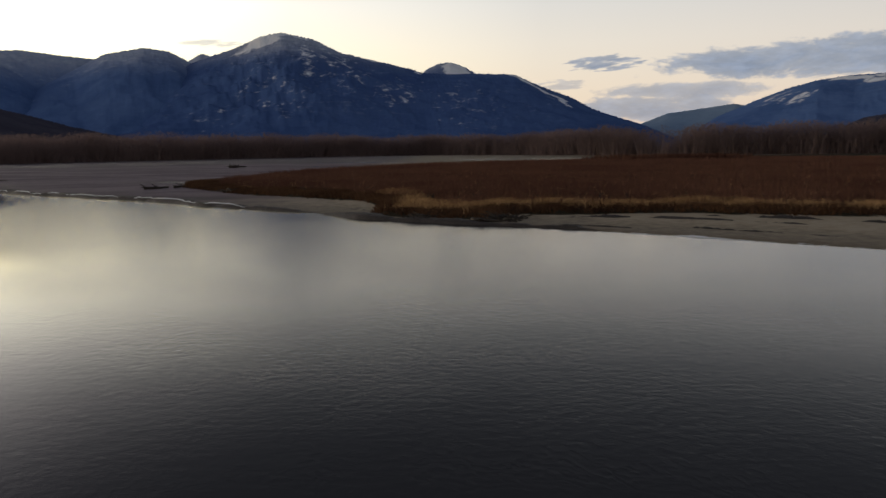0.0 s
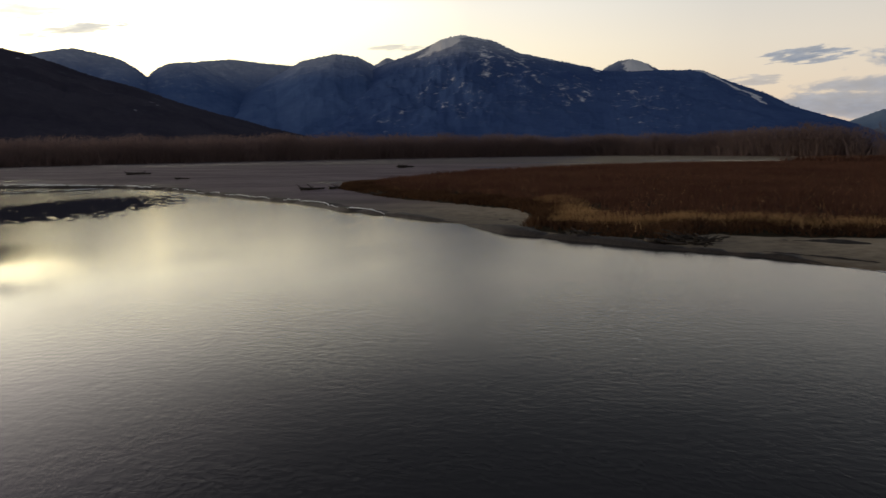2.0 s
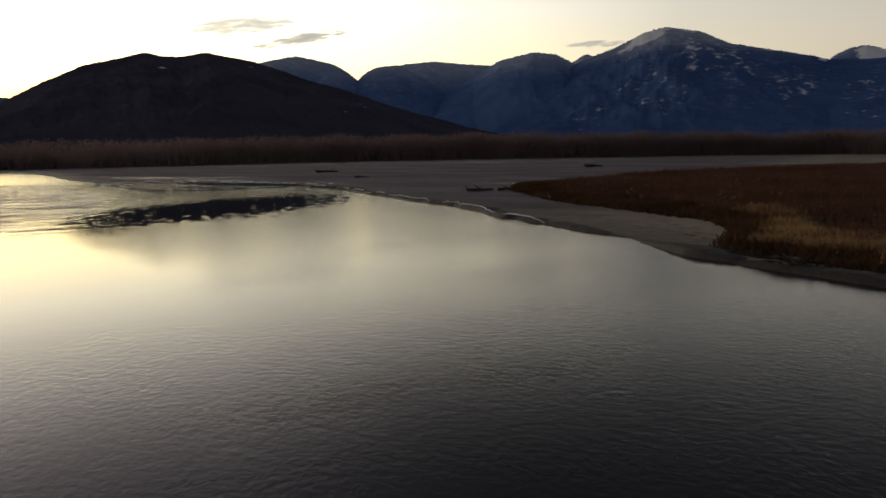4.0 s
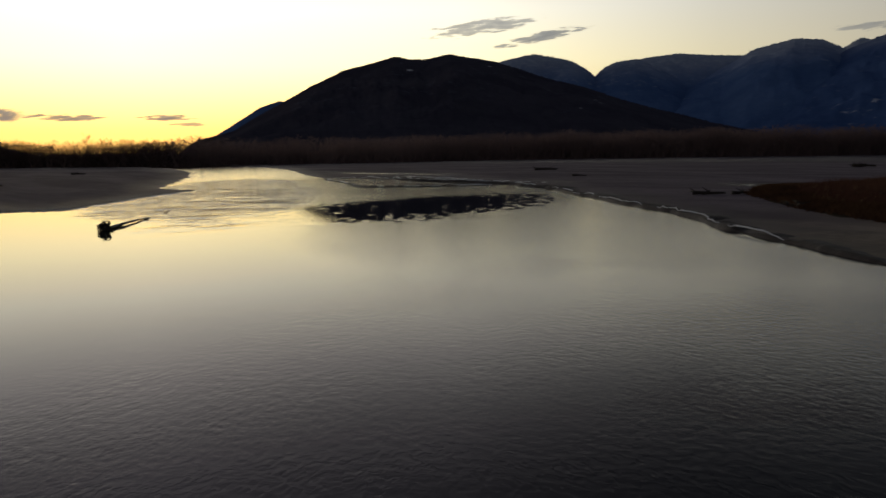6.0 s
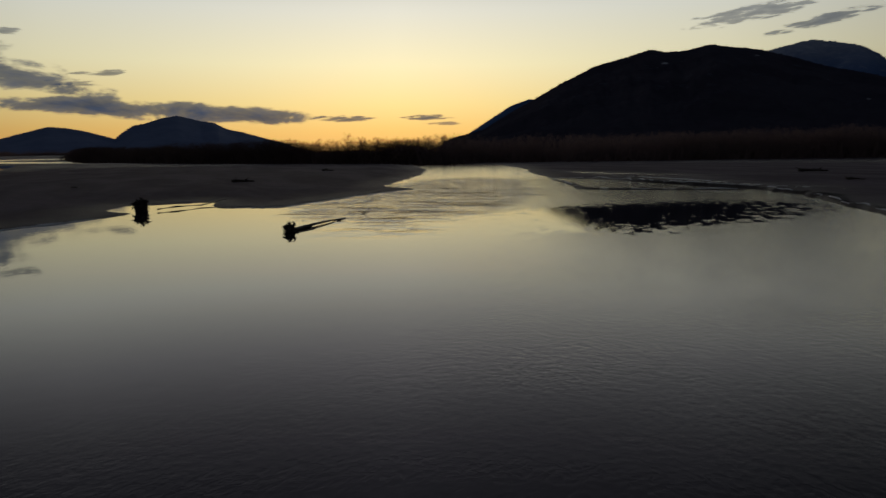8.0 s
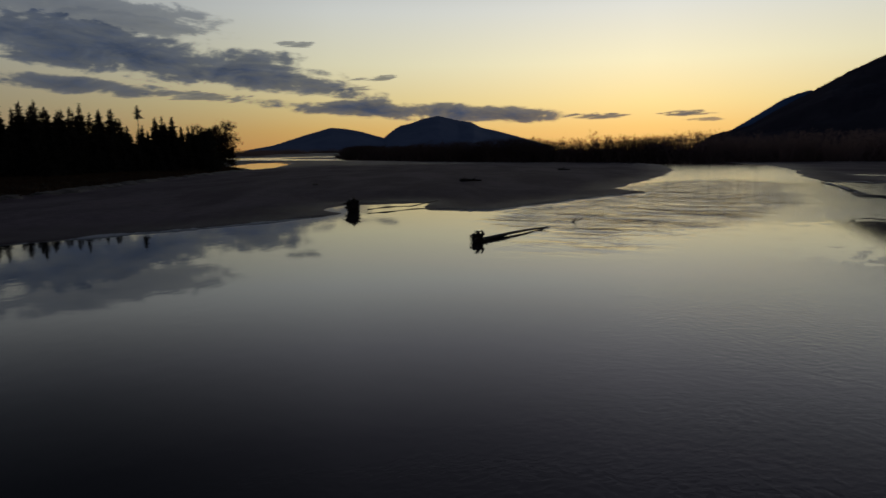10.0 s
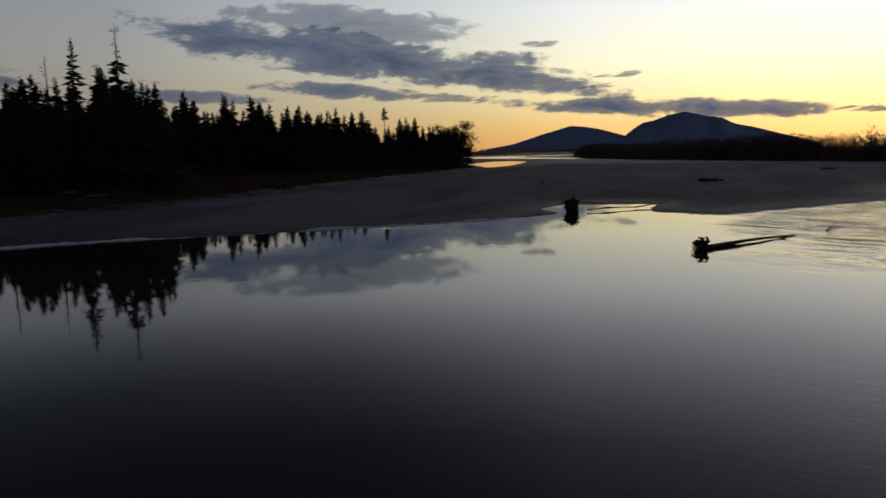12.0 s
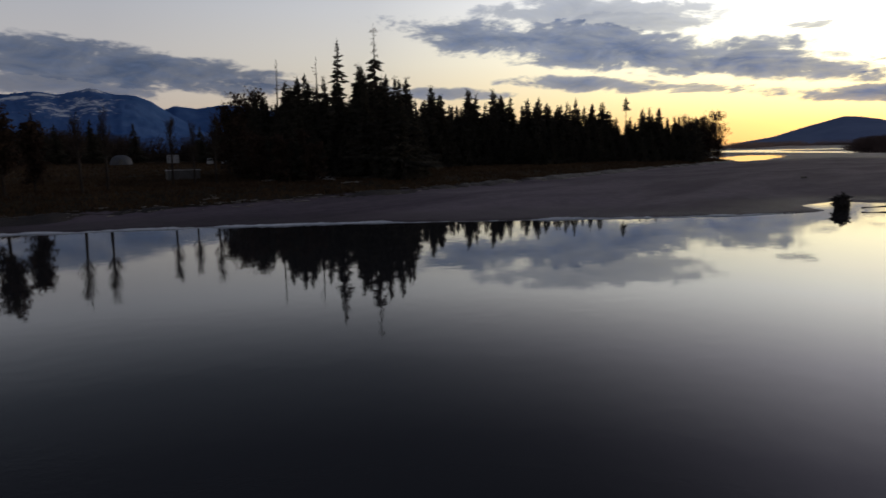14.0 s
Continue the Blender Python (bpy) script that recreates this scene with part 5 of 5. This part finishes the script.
def edge_strip(name, plan, rows, material, label, category, seed, step=0.5, gaps=0.0, snap=True, on_land=False):
    """A strip along the waterline; rows: (metres landward, height, unevenness); on_land: heights count from the ground."""
    q, side = edge_points(plan, step, snap)
    rng = np.random.RandomState(seed)
    n = len(q)
    flow = np.convolve(rng.normal(0, 1, n + 6), np.ones(7) / 7, mode="valid")
    grow = np.clip(1 + 0.9 * flow, 0.12, 2.2) * np.clip(np.minimum(np.arange(n), n - 1 - np.arange(n)) * step / 7.0, 0.03, 1)
    if gaps:
        long = np.convolve(rng.normal(0, 1, n + 40), np.ones(41) / 41, mode="valid")
        grow *= np.clip(0.5 + long * 5 + (1 - gaps), 0.03, 1.0)
    verts = []
    for inland, height, uneven in rows:
        p = q + side * (inland * grow)[:, None] + rng.normal(0, 0.03 + 0.05 * abs(inland), (n, 2)) * uneven
        floor_z = heights(p) if on_land else 0.0
        verts.append(np.column_stack([p, floor_z + height * np.minimum(grow, 1.3) + rng.normal(0, 0.02, n) * uneven]))
    v = np.concatenate(verts)
    f = grid_faces(len(rows), n)
    ob = fast_mesh(name, v, f.ravel(), np.full(len(f), 4), material, smooth=True)
    return tagged(ob, label, category, kind="structure")


MUD = grainy("wet_dark_mud", (0.026, 0.021, 0.018), (0.062, 0.050, 0.043), 0.3, 3.0, 0.6, 0.5)
edge_strip("cut_bank", NORTH_BANK[13:22], [(-0.35, -0.15, 0), (-0.05, 0.28, 1), (0.25, 0.42, 1), (1.2, 0.36, 1), (2.6, 0.10, 0)], MUD, "low dark cut bank of wet mud along the water", "bank", 61)
edge_strip("cut_bank", NORTH_BANK[8:14], [(-0.35, -0.15, 0), (-0.05, 0.30, 1), (0.3, 0.45, 1), (1.4, 0.40, 1), (3.0, 0.10, 0)], MUD, "low dark cut bank of wet mud along the water", "bank", 62)
edge_strip("cut_bank", NORTH_BANK[20:26], [(-0.5, -0.15, 0), (-0.1, 0.34, 1), (0.4, 0.50, 1), (1.6, 0.42, 1), (3.4, 0.10, 0)], MUD, "low dark cut bank of wet mud along the water", "bank", 74)
edge_strip("foam_line", NORTH_BANK[14:22], [(0.12, 0.38, 0), (0.16, 0.46, 1), (0.24, 0.46, 1), (0.30, 0.40, 0)], FOAM, "thin white rime along the top of a cut bank", "foam", 63, 0.5, 0.12)
edge_strip("foam_line", NORTH_BANK[4:9], [(-0.15, 0.01, 0), (0.0, 0.10, 1), (0.25, 0.10, 1), (0.45, 0.04, 0)], FOAM, "thin white foam line at the water's edge", "foam", 64, 0.4, 0.3)
edge_strip("foam_line", SOUTH_BANK[16:25], [(-0.3, 0.01, 0), (-0.05, 0.12, 1), (0.35, 0.13, 1), (0.6, 0.05, 0)], FOAM, "thin white foam line at the water's edge", "foam", 65, 0.4, 0.1)
edge_strip("foam_line", SOUTH_BANK[7:12], [(-0.2, 0.01, 0), (0.0, 0.08, 1), (0.3, 0.05, 0)], FOAM, "thin white foam line at the water's edge", "foam", 66, 0.4, 0.6)
edge_strip("foam_line", FLOOD_POOL[:6], [(-0.3, 0.01, 0), (0.0, 0.10, 1), (0.5, 0.12, 0)], FOAM, "thin white rime round a flood pool", "foam", 67, 0.5, 0.4)
edge_strip("sand_spit", SPIT, [(-1.3, -0.15, 0), (-0.7, 0.10, 1), (0.0, 0.22, 1), (0.7, 0.12, 1), (1.3, -0.15, 0)], MUD, "narrow dark spit of wet sand in the shallows", "sandbar", 69, 0.6, 0.0, False)
edge_strip("foam_line", SPIT, [(0.1, 0.21, 0), (0.35, 0.27, 1), (0.6, 0.16, 0)], FOAM, "thin white rime along a sand spit", "foam", 70, 0.6, 0.3, False)
edge_strip("foam_line", NORTH_BANK[21:28], [(0.20, 0.42, 0), (0.30, 0.54, 1), (0.55, 0.53, 1), (0.65, 0.42, 0)], FOAM, "thin white rime along the top of a cut bank", "foam", 68, 0.5, 0.15)

edge_strip("cut_bank", WOODED[3:14], [(-0.7, -0.10, 0), (-0.35, 0.16, 1), (0.1, 0.30, 1), (0.8, 0.22, 1), (1.6, -0.10, 0)], MUD, "low dark earth step between sand and turf", "bank", 75, 0.7, 0.25, False, True)
# thin dark ledges left in the tan sand by falling water
LEDGES = [[(9.5, 76.0), (16, 74.4), (23, 71.5), (30, 67.0), (38, 61.5)], [(11, 71.5), (15.5, 69.4), (21, 65.8), (27, 61.0), (35, 54.5)], [(9, 69.6), (13, 67.6), (17.5, 64.5), (22, 61.0)],
          [(23, 75.0), (28, 72.2), (36, 68.0), (46, 60.5)], [(-14.5, 92.0), (-9.5, 86.5), (-6.5, 80.0)], [(-17.0, 98.0), (-12.0, 92.0), (-8.6, 85.0)]]
for k, line in enumerate(LEDGES):
    q = np.array(line)
    base = float(heights(q).mean())
    edge_strip("sand_ledge", line, [(-0.26, base - 0.12, 0), (-0.06, base + 0.08, 1), (0.10, base + 0.11, 1), (0.34, base - 0.10, 0)], MUD, "thin dark ledge in the tan sand", "bank", 80 + k, 0.4, 0.35, False)


def debris_pile(x, y, count, seed, long, label):
    """A tangle of dead branches washed against the bank."""
    pile = new("debris_pile")
    rng = random.Random(seed)
    for k in range(count):
        a = rng.uniform(-0.5, 0.5) + (math.pi if rng.random() < 0.5 else 0)
        s = Vector((rng.gauss(0, long * 0.3), rng.gauss(0, 0.5), rng.uniform(0.0, 0.4)))
        n = rng.uniform(0.6, 1.7)
        e = s + Vector((math.cos(a) * n, math.sin(a) * n, rng.uniform(-0.1, 0.6)))
        stem("branch", [s, s.lerp(e, 0.5) + Vector((0, 0, rng.uniform(-0.1, 0.15))), e], [rng.uniform(0.04, 0.12), 0.05, 0.02], WET_WOOD, pile, 5, k)
    pile.matrix_basis = pose(x, y, float(heights([(x, y)])[0]), 0, 0, -25)
    return tagged(pile, label, "debris", "driftwood")


debris_pile(6.7, 72.0, 70, 31, 3.6, "dark tangle of dead branches caught on the cut bank")
debris_pile(-2.5, 74.6, 30, 32, 2.4, "small dark heap of washed-up twigs on the bank")
debris_pile(-37.0, 121.0, 26, 33, 2.2, "small dark heap of washed-up twigs on the bank")

# flotsam along the foot of the wooded bank
def flotsam():
    rng = np.random.RandomState(91)
    edge = np.array(WOODED[3:13], float)
    run = np.concatenate([[0], np.cumsum(np.hypot(*np.diff(edge, axis=0).T))])
    s = rng.uniform(0, run[-1], 420)
    p = np.stack([np.interp(s, run, edge[:, 0]), np.interp(s, run, edge[:, 1])], 1) + rng.normal(0, 0.9, (420, 2))
    z = heights(p)
    v, f = [], []
    for (x, y), h in zip(p, z):
        a, n = rng.uniform(-0.5, 0.5) + (0 if rng.rand() < 0.8 else 1.2), rng.uniform(0.3, 1.6)
        d = Vector((math.cos(a), math.sin(a), rng.uniform(-0.05, 0.12))) * n
        c = Vector((x, y, h + 0.10))
        r = rng.uniform(0.03, 0.09)
        tube(v, f, c - d * 0.5, c + d * 0.5, r, r * 0.6, 5)
    ob = mesh_object("flotsam", v, f, DRIFTWOOD)
    return tagged(ob, "pale sticks and debris washed along the foot of the bank", "driftwood", kind="stuff")


flotsam()


# ---- the camp on the meadow ----
PLANK = grainy("weathered_grey_plank", (0.10, 0.096, 0.092), (0.17, 0.16, 0.15), 1.0, 9.0, 0.85, 0.4)
PALE_SHEET = grainy("pale_grey_sheet", (0.08, 0.08, 0.09), (0.12, 0.12, 0.13), 0.6, 4.0, 0.6, 0.2)
WHITE_PAINT = grainy("dull_white_paint", (0.32, 0.32, 0.33), (0.45, 0.45, 0.46), 0.5, 5.0, 0.5, 0.1)
DARK_GLASS = grainy("dark_window", (0.010, 0.012, 0.015), (0.018, 0.02, 0.024), 1.0, 5.0, 0.15, 0.0)
RUBBER = grainy("black_rubber", (0.012, 0.012, 0.012), (0.025, 0.025, 0.025), 2.0, 9.0, 0.8, 0.2)


def box(name, size, at, material, parent, bevel=0.03, label=""):
    bm = bmesh.new()
    bmesh.ops.create_cube(bm, size=1.0, matrix=Matrix.Translation(at) @ Matrix.Diagonal((*size, 1)))
    bmesh.ops.bevel(bm, geom=bm.edges[:], offset=min(bevel, min(size) * 0.4), segments=2, affect="EDGES")
    me = bpy.data.meshes.new(name)
    bm.to_mesh(me)
    bm.free()
    me.materials.append(material)
    ob = new(name, me)
    ob.parent = parent
    if label:
        ob["label"] = label
    return ob


def low_shed():
    """A low boarded enclosure with an open top and a pale capping rail."""
    shed = new("low_shed")
    long, deep, high = 5.6, 4.2, 2.0
    for k in range(10):
        for y in (-deep / 2, deep / 2):
            box("board", (long, 0.05, 0.17), (0, y, 0.14 + k * 0.185), PLANK, shed)
        for x in (-long / 2, long / 2):
            box("board", (0.05, deep, 0.17), (x, 0, 0.14 + k * 0.185), PLANK, shed)
    for x in (-long / 2 + 0.1, 0, long / 2 - 0.1):
        for y in (-deep / 2 + 0.08, deep / 2 - 0.08):
            box("post", (0.12, 0.12, high), (x, y, high / 2), PLANK, shed)
    for y in (-deep / 2, deep / 2):
        box("rail", (long + 0.3, 0.34, 0.07), (0, y, high + 0.03), WHITE_PAINT, shed, 0.02, "pale painted capping rail")
    for x in (-long / 2, long / 2):
        box("rail", (0.34, deep - 0.36, 0.07), (x, 0, high + 0.03), WHITE_PAINT, shed, 0.02, "pale painted capping rail")
    x, y = from_eye(EYE_END, 148.95, 140)
    shed.matrix_basis = pose(x, y, float(heights([(x, y)])[0]) - 0.03, 0, 0, 148.9 - 180 + 6)
    return tagged(shed, "low weathered board enclosure with a pale rail on the meadow", "shed")


def dome_tent():
    tent = new("dome_tent")
    v, f = [], []
    rings, sides = 7, 18
    for r in range(rings + 1):
        e = math.pi / 2 * r / rings
        for k in range(sides):
            t = 2 * math.pi * k / sides
            w = 3.5 * math.cos(e) ** 0.75 * (1 + 0.03 * math.cos(6 * t))
            v.append((w * math.cos(t), w * 0.8 * math.sin(t), 3.3 * math.sin(e)))
    for r in range(rings):
        for k in range(sides):
            j = (k + 1) % sides
            f.append((r * sides + k, r * sides + j, (r + 1) * sides + j, (r + 1) * sides + k))
    mesh_object("cover", v, f, PALE_SHEET, tent, True)
    box("door_flap", (1.3, 0.08, 1.8), (0, -2.72, 0.9), PLANK, tent)
    x, y = from_eye(EYE_END, 153.2, 262)
    tent.matrix_basis = pose(x, y, float(heights([(x, y)])[0]) + 0.3, 0, 0, 150)
    return tagged(tent, "pale domed tent cover standing beyond the meadow", "tent")


def notice_board():
    board = new("notice_board")
    for x in (-1.1, 1.1):
        box("post", (0.12, 0.12, 4.0), (x, 0, 2.0), PLANK, board)
    box("panel", (3.0, 0.08, 2.2), (0, -0.1, 3.1), WHITE_PAINT, board, 0.02, "blank pale panel")
    x, y = from_eye(EYE_END, 149.6, 205)
    board.matrix_basis = pose(x, y, float(heights([(x, y)])[0]), 0, 0, 149.6 - 180)
    return tagged(board, "pale blank notice board on two posts", "sign")


def parked_van(bearing, far, turn):
    van = new("parked_van")
    box("body", (5.2, 2.0, 1.0), (0, 0, 0.95), WHITE_PAINT, van, 0.18)
    box("cabin", (3.7, 1.85, 0.85), (-0.6, 0, 1.82), WHITE_PAINT, van, 0.22)
    for y in (-0.94, 0.94):
        box("side_window", (3.0, 0.04, 0.5), (-0.6, y, 1.85), DARK_GLASS, van, 0.02)
    box("windscreen", (0.05, 1.5, 0.55), (1.27, 0, 1.83), DARK_GLASS, van, 0.02)
    for x in (-1.6, 1.6):
        for y in (-0.95, 0.95):
            vv, ff = [], []
            tube(vv, ff, (x, y - 0.12, 0.36), (x, y + 0.12, 0.36), 0.36, 0.36, 14)
            mesh_object("wheel", vv, ff, RUBBER, van, False)
    x, y = from_eye(EYE_END, bearing, far)
    van.matrix_basis = pose(x, y, float(heights([(x, y)])[0]), 0, 0, turn)
    return tagged(van, "white van parked among trees beyond the meadow", "van", "parked vehicles")


low_shed()
dome_tent()
notice_board()
parked_van(146.9, 255, 60)
parked_van(145.8, 258, 50)
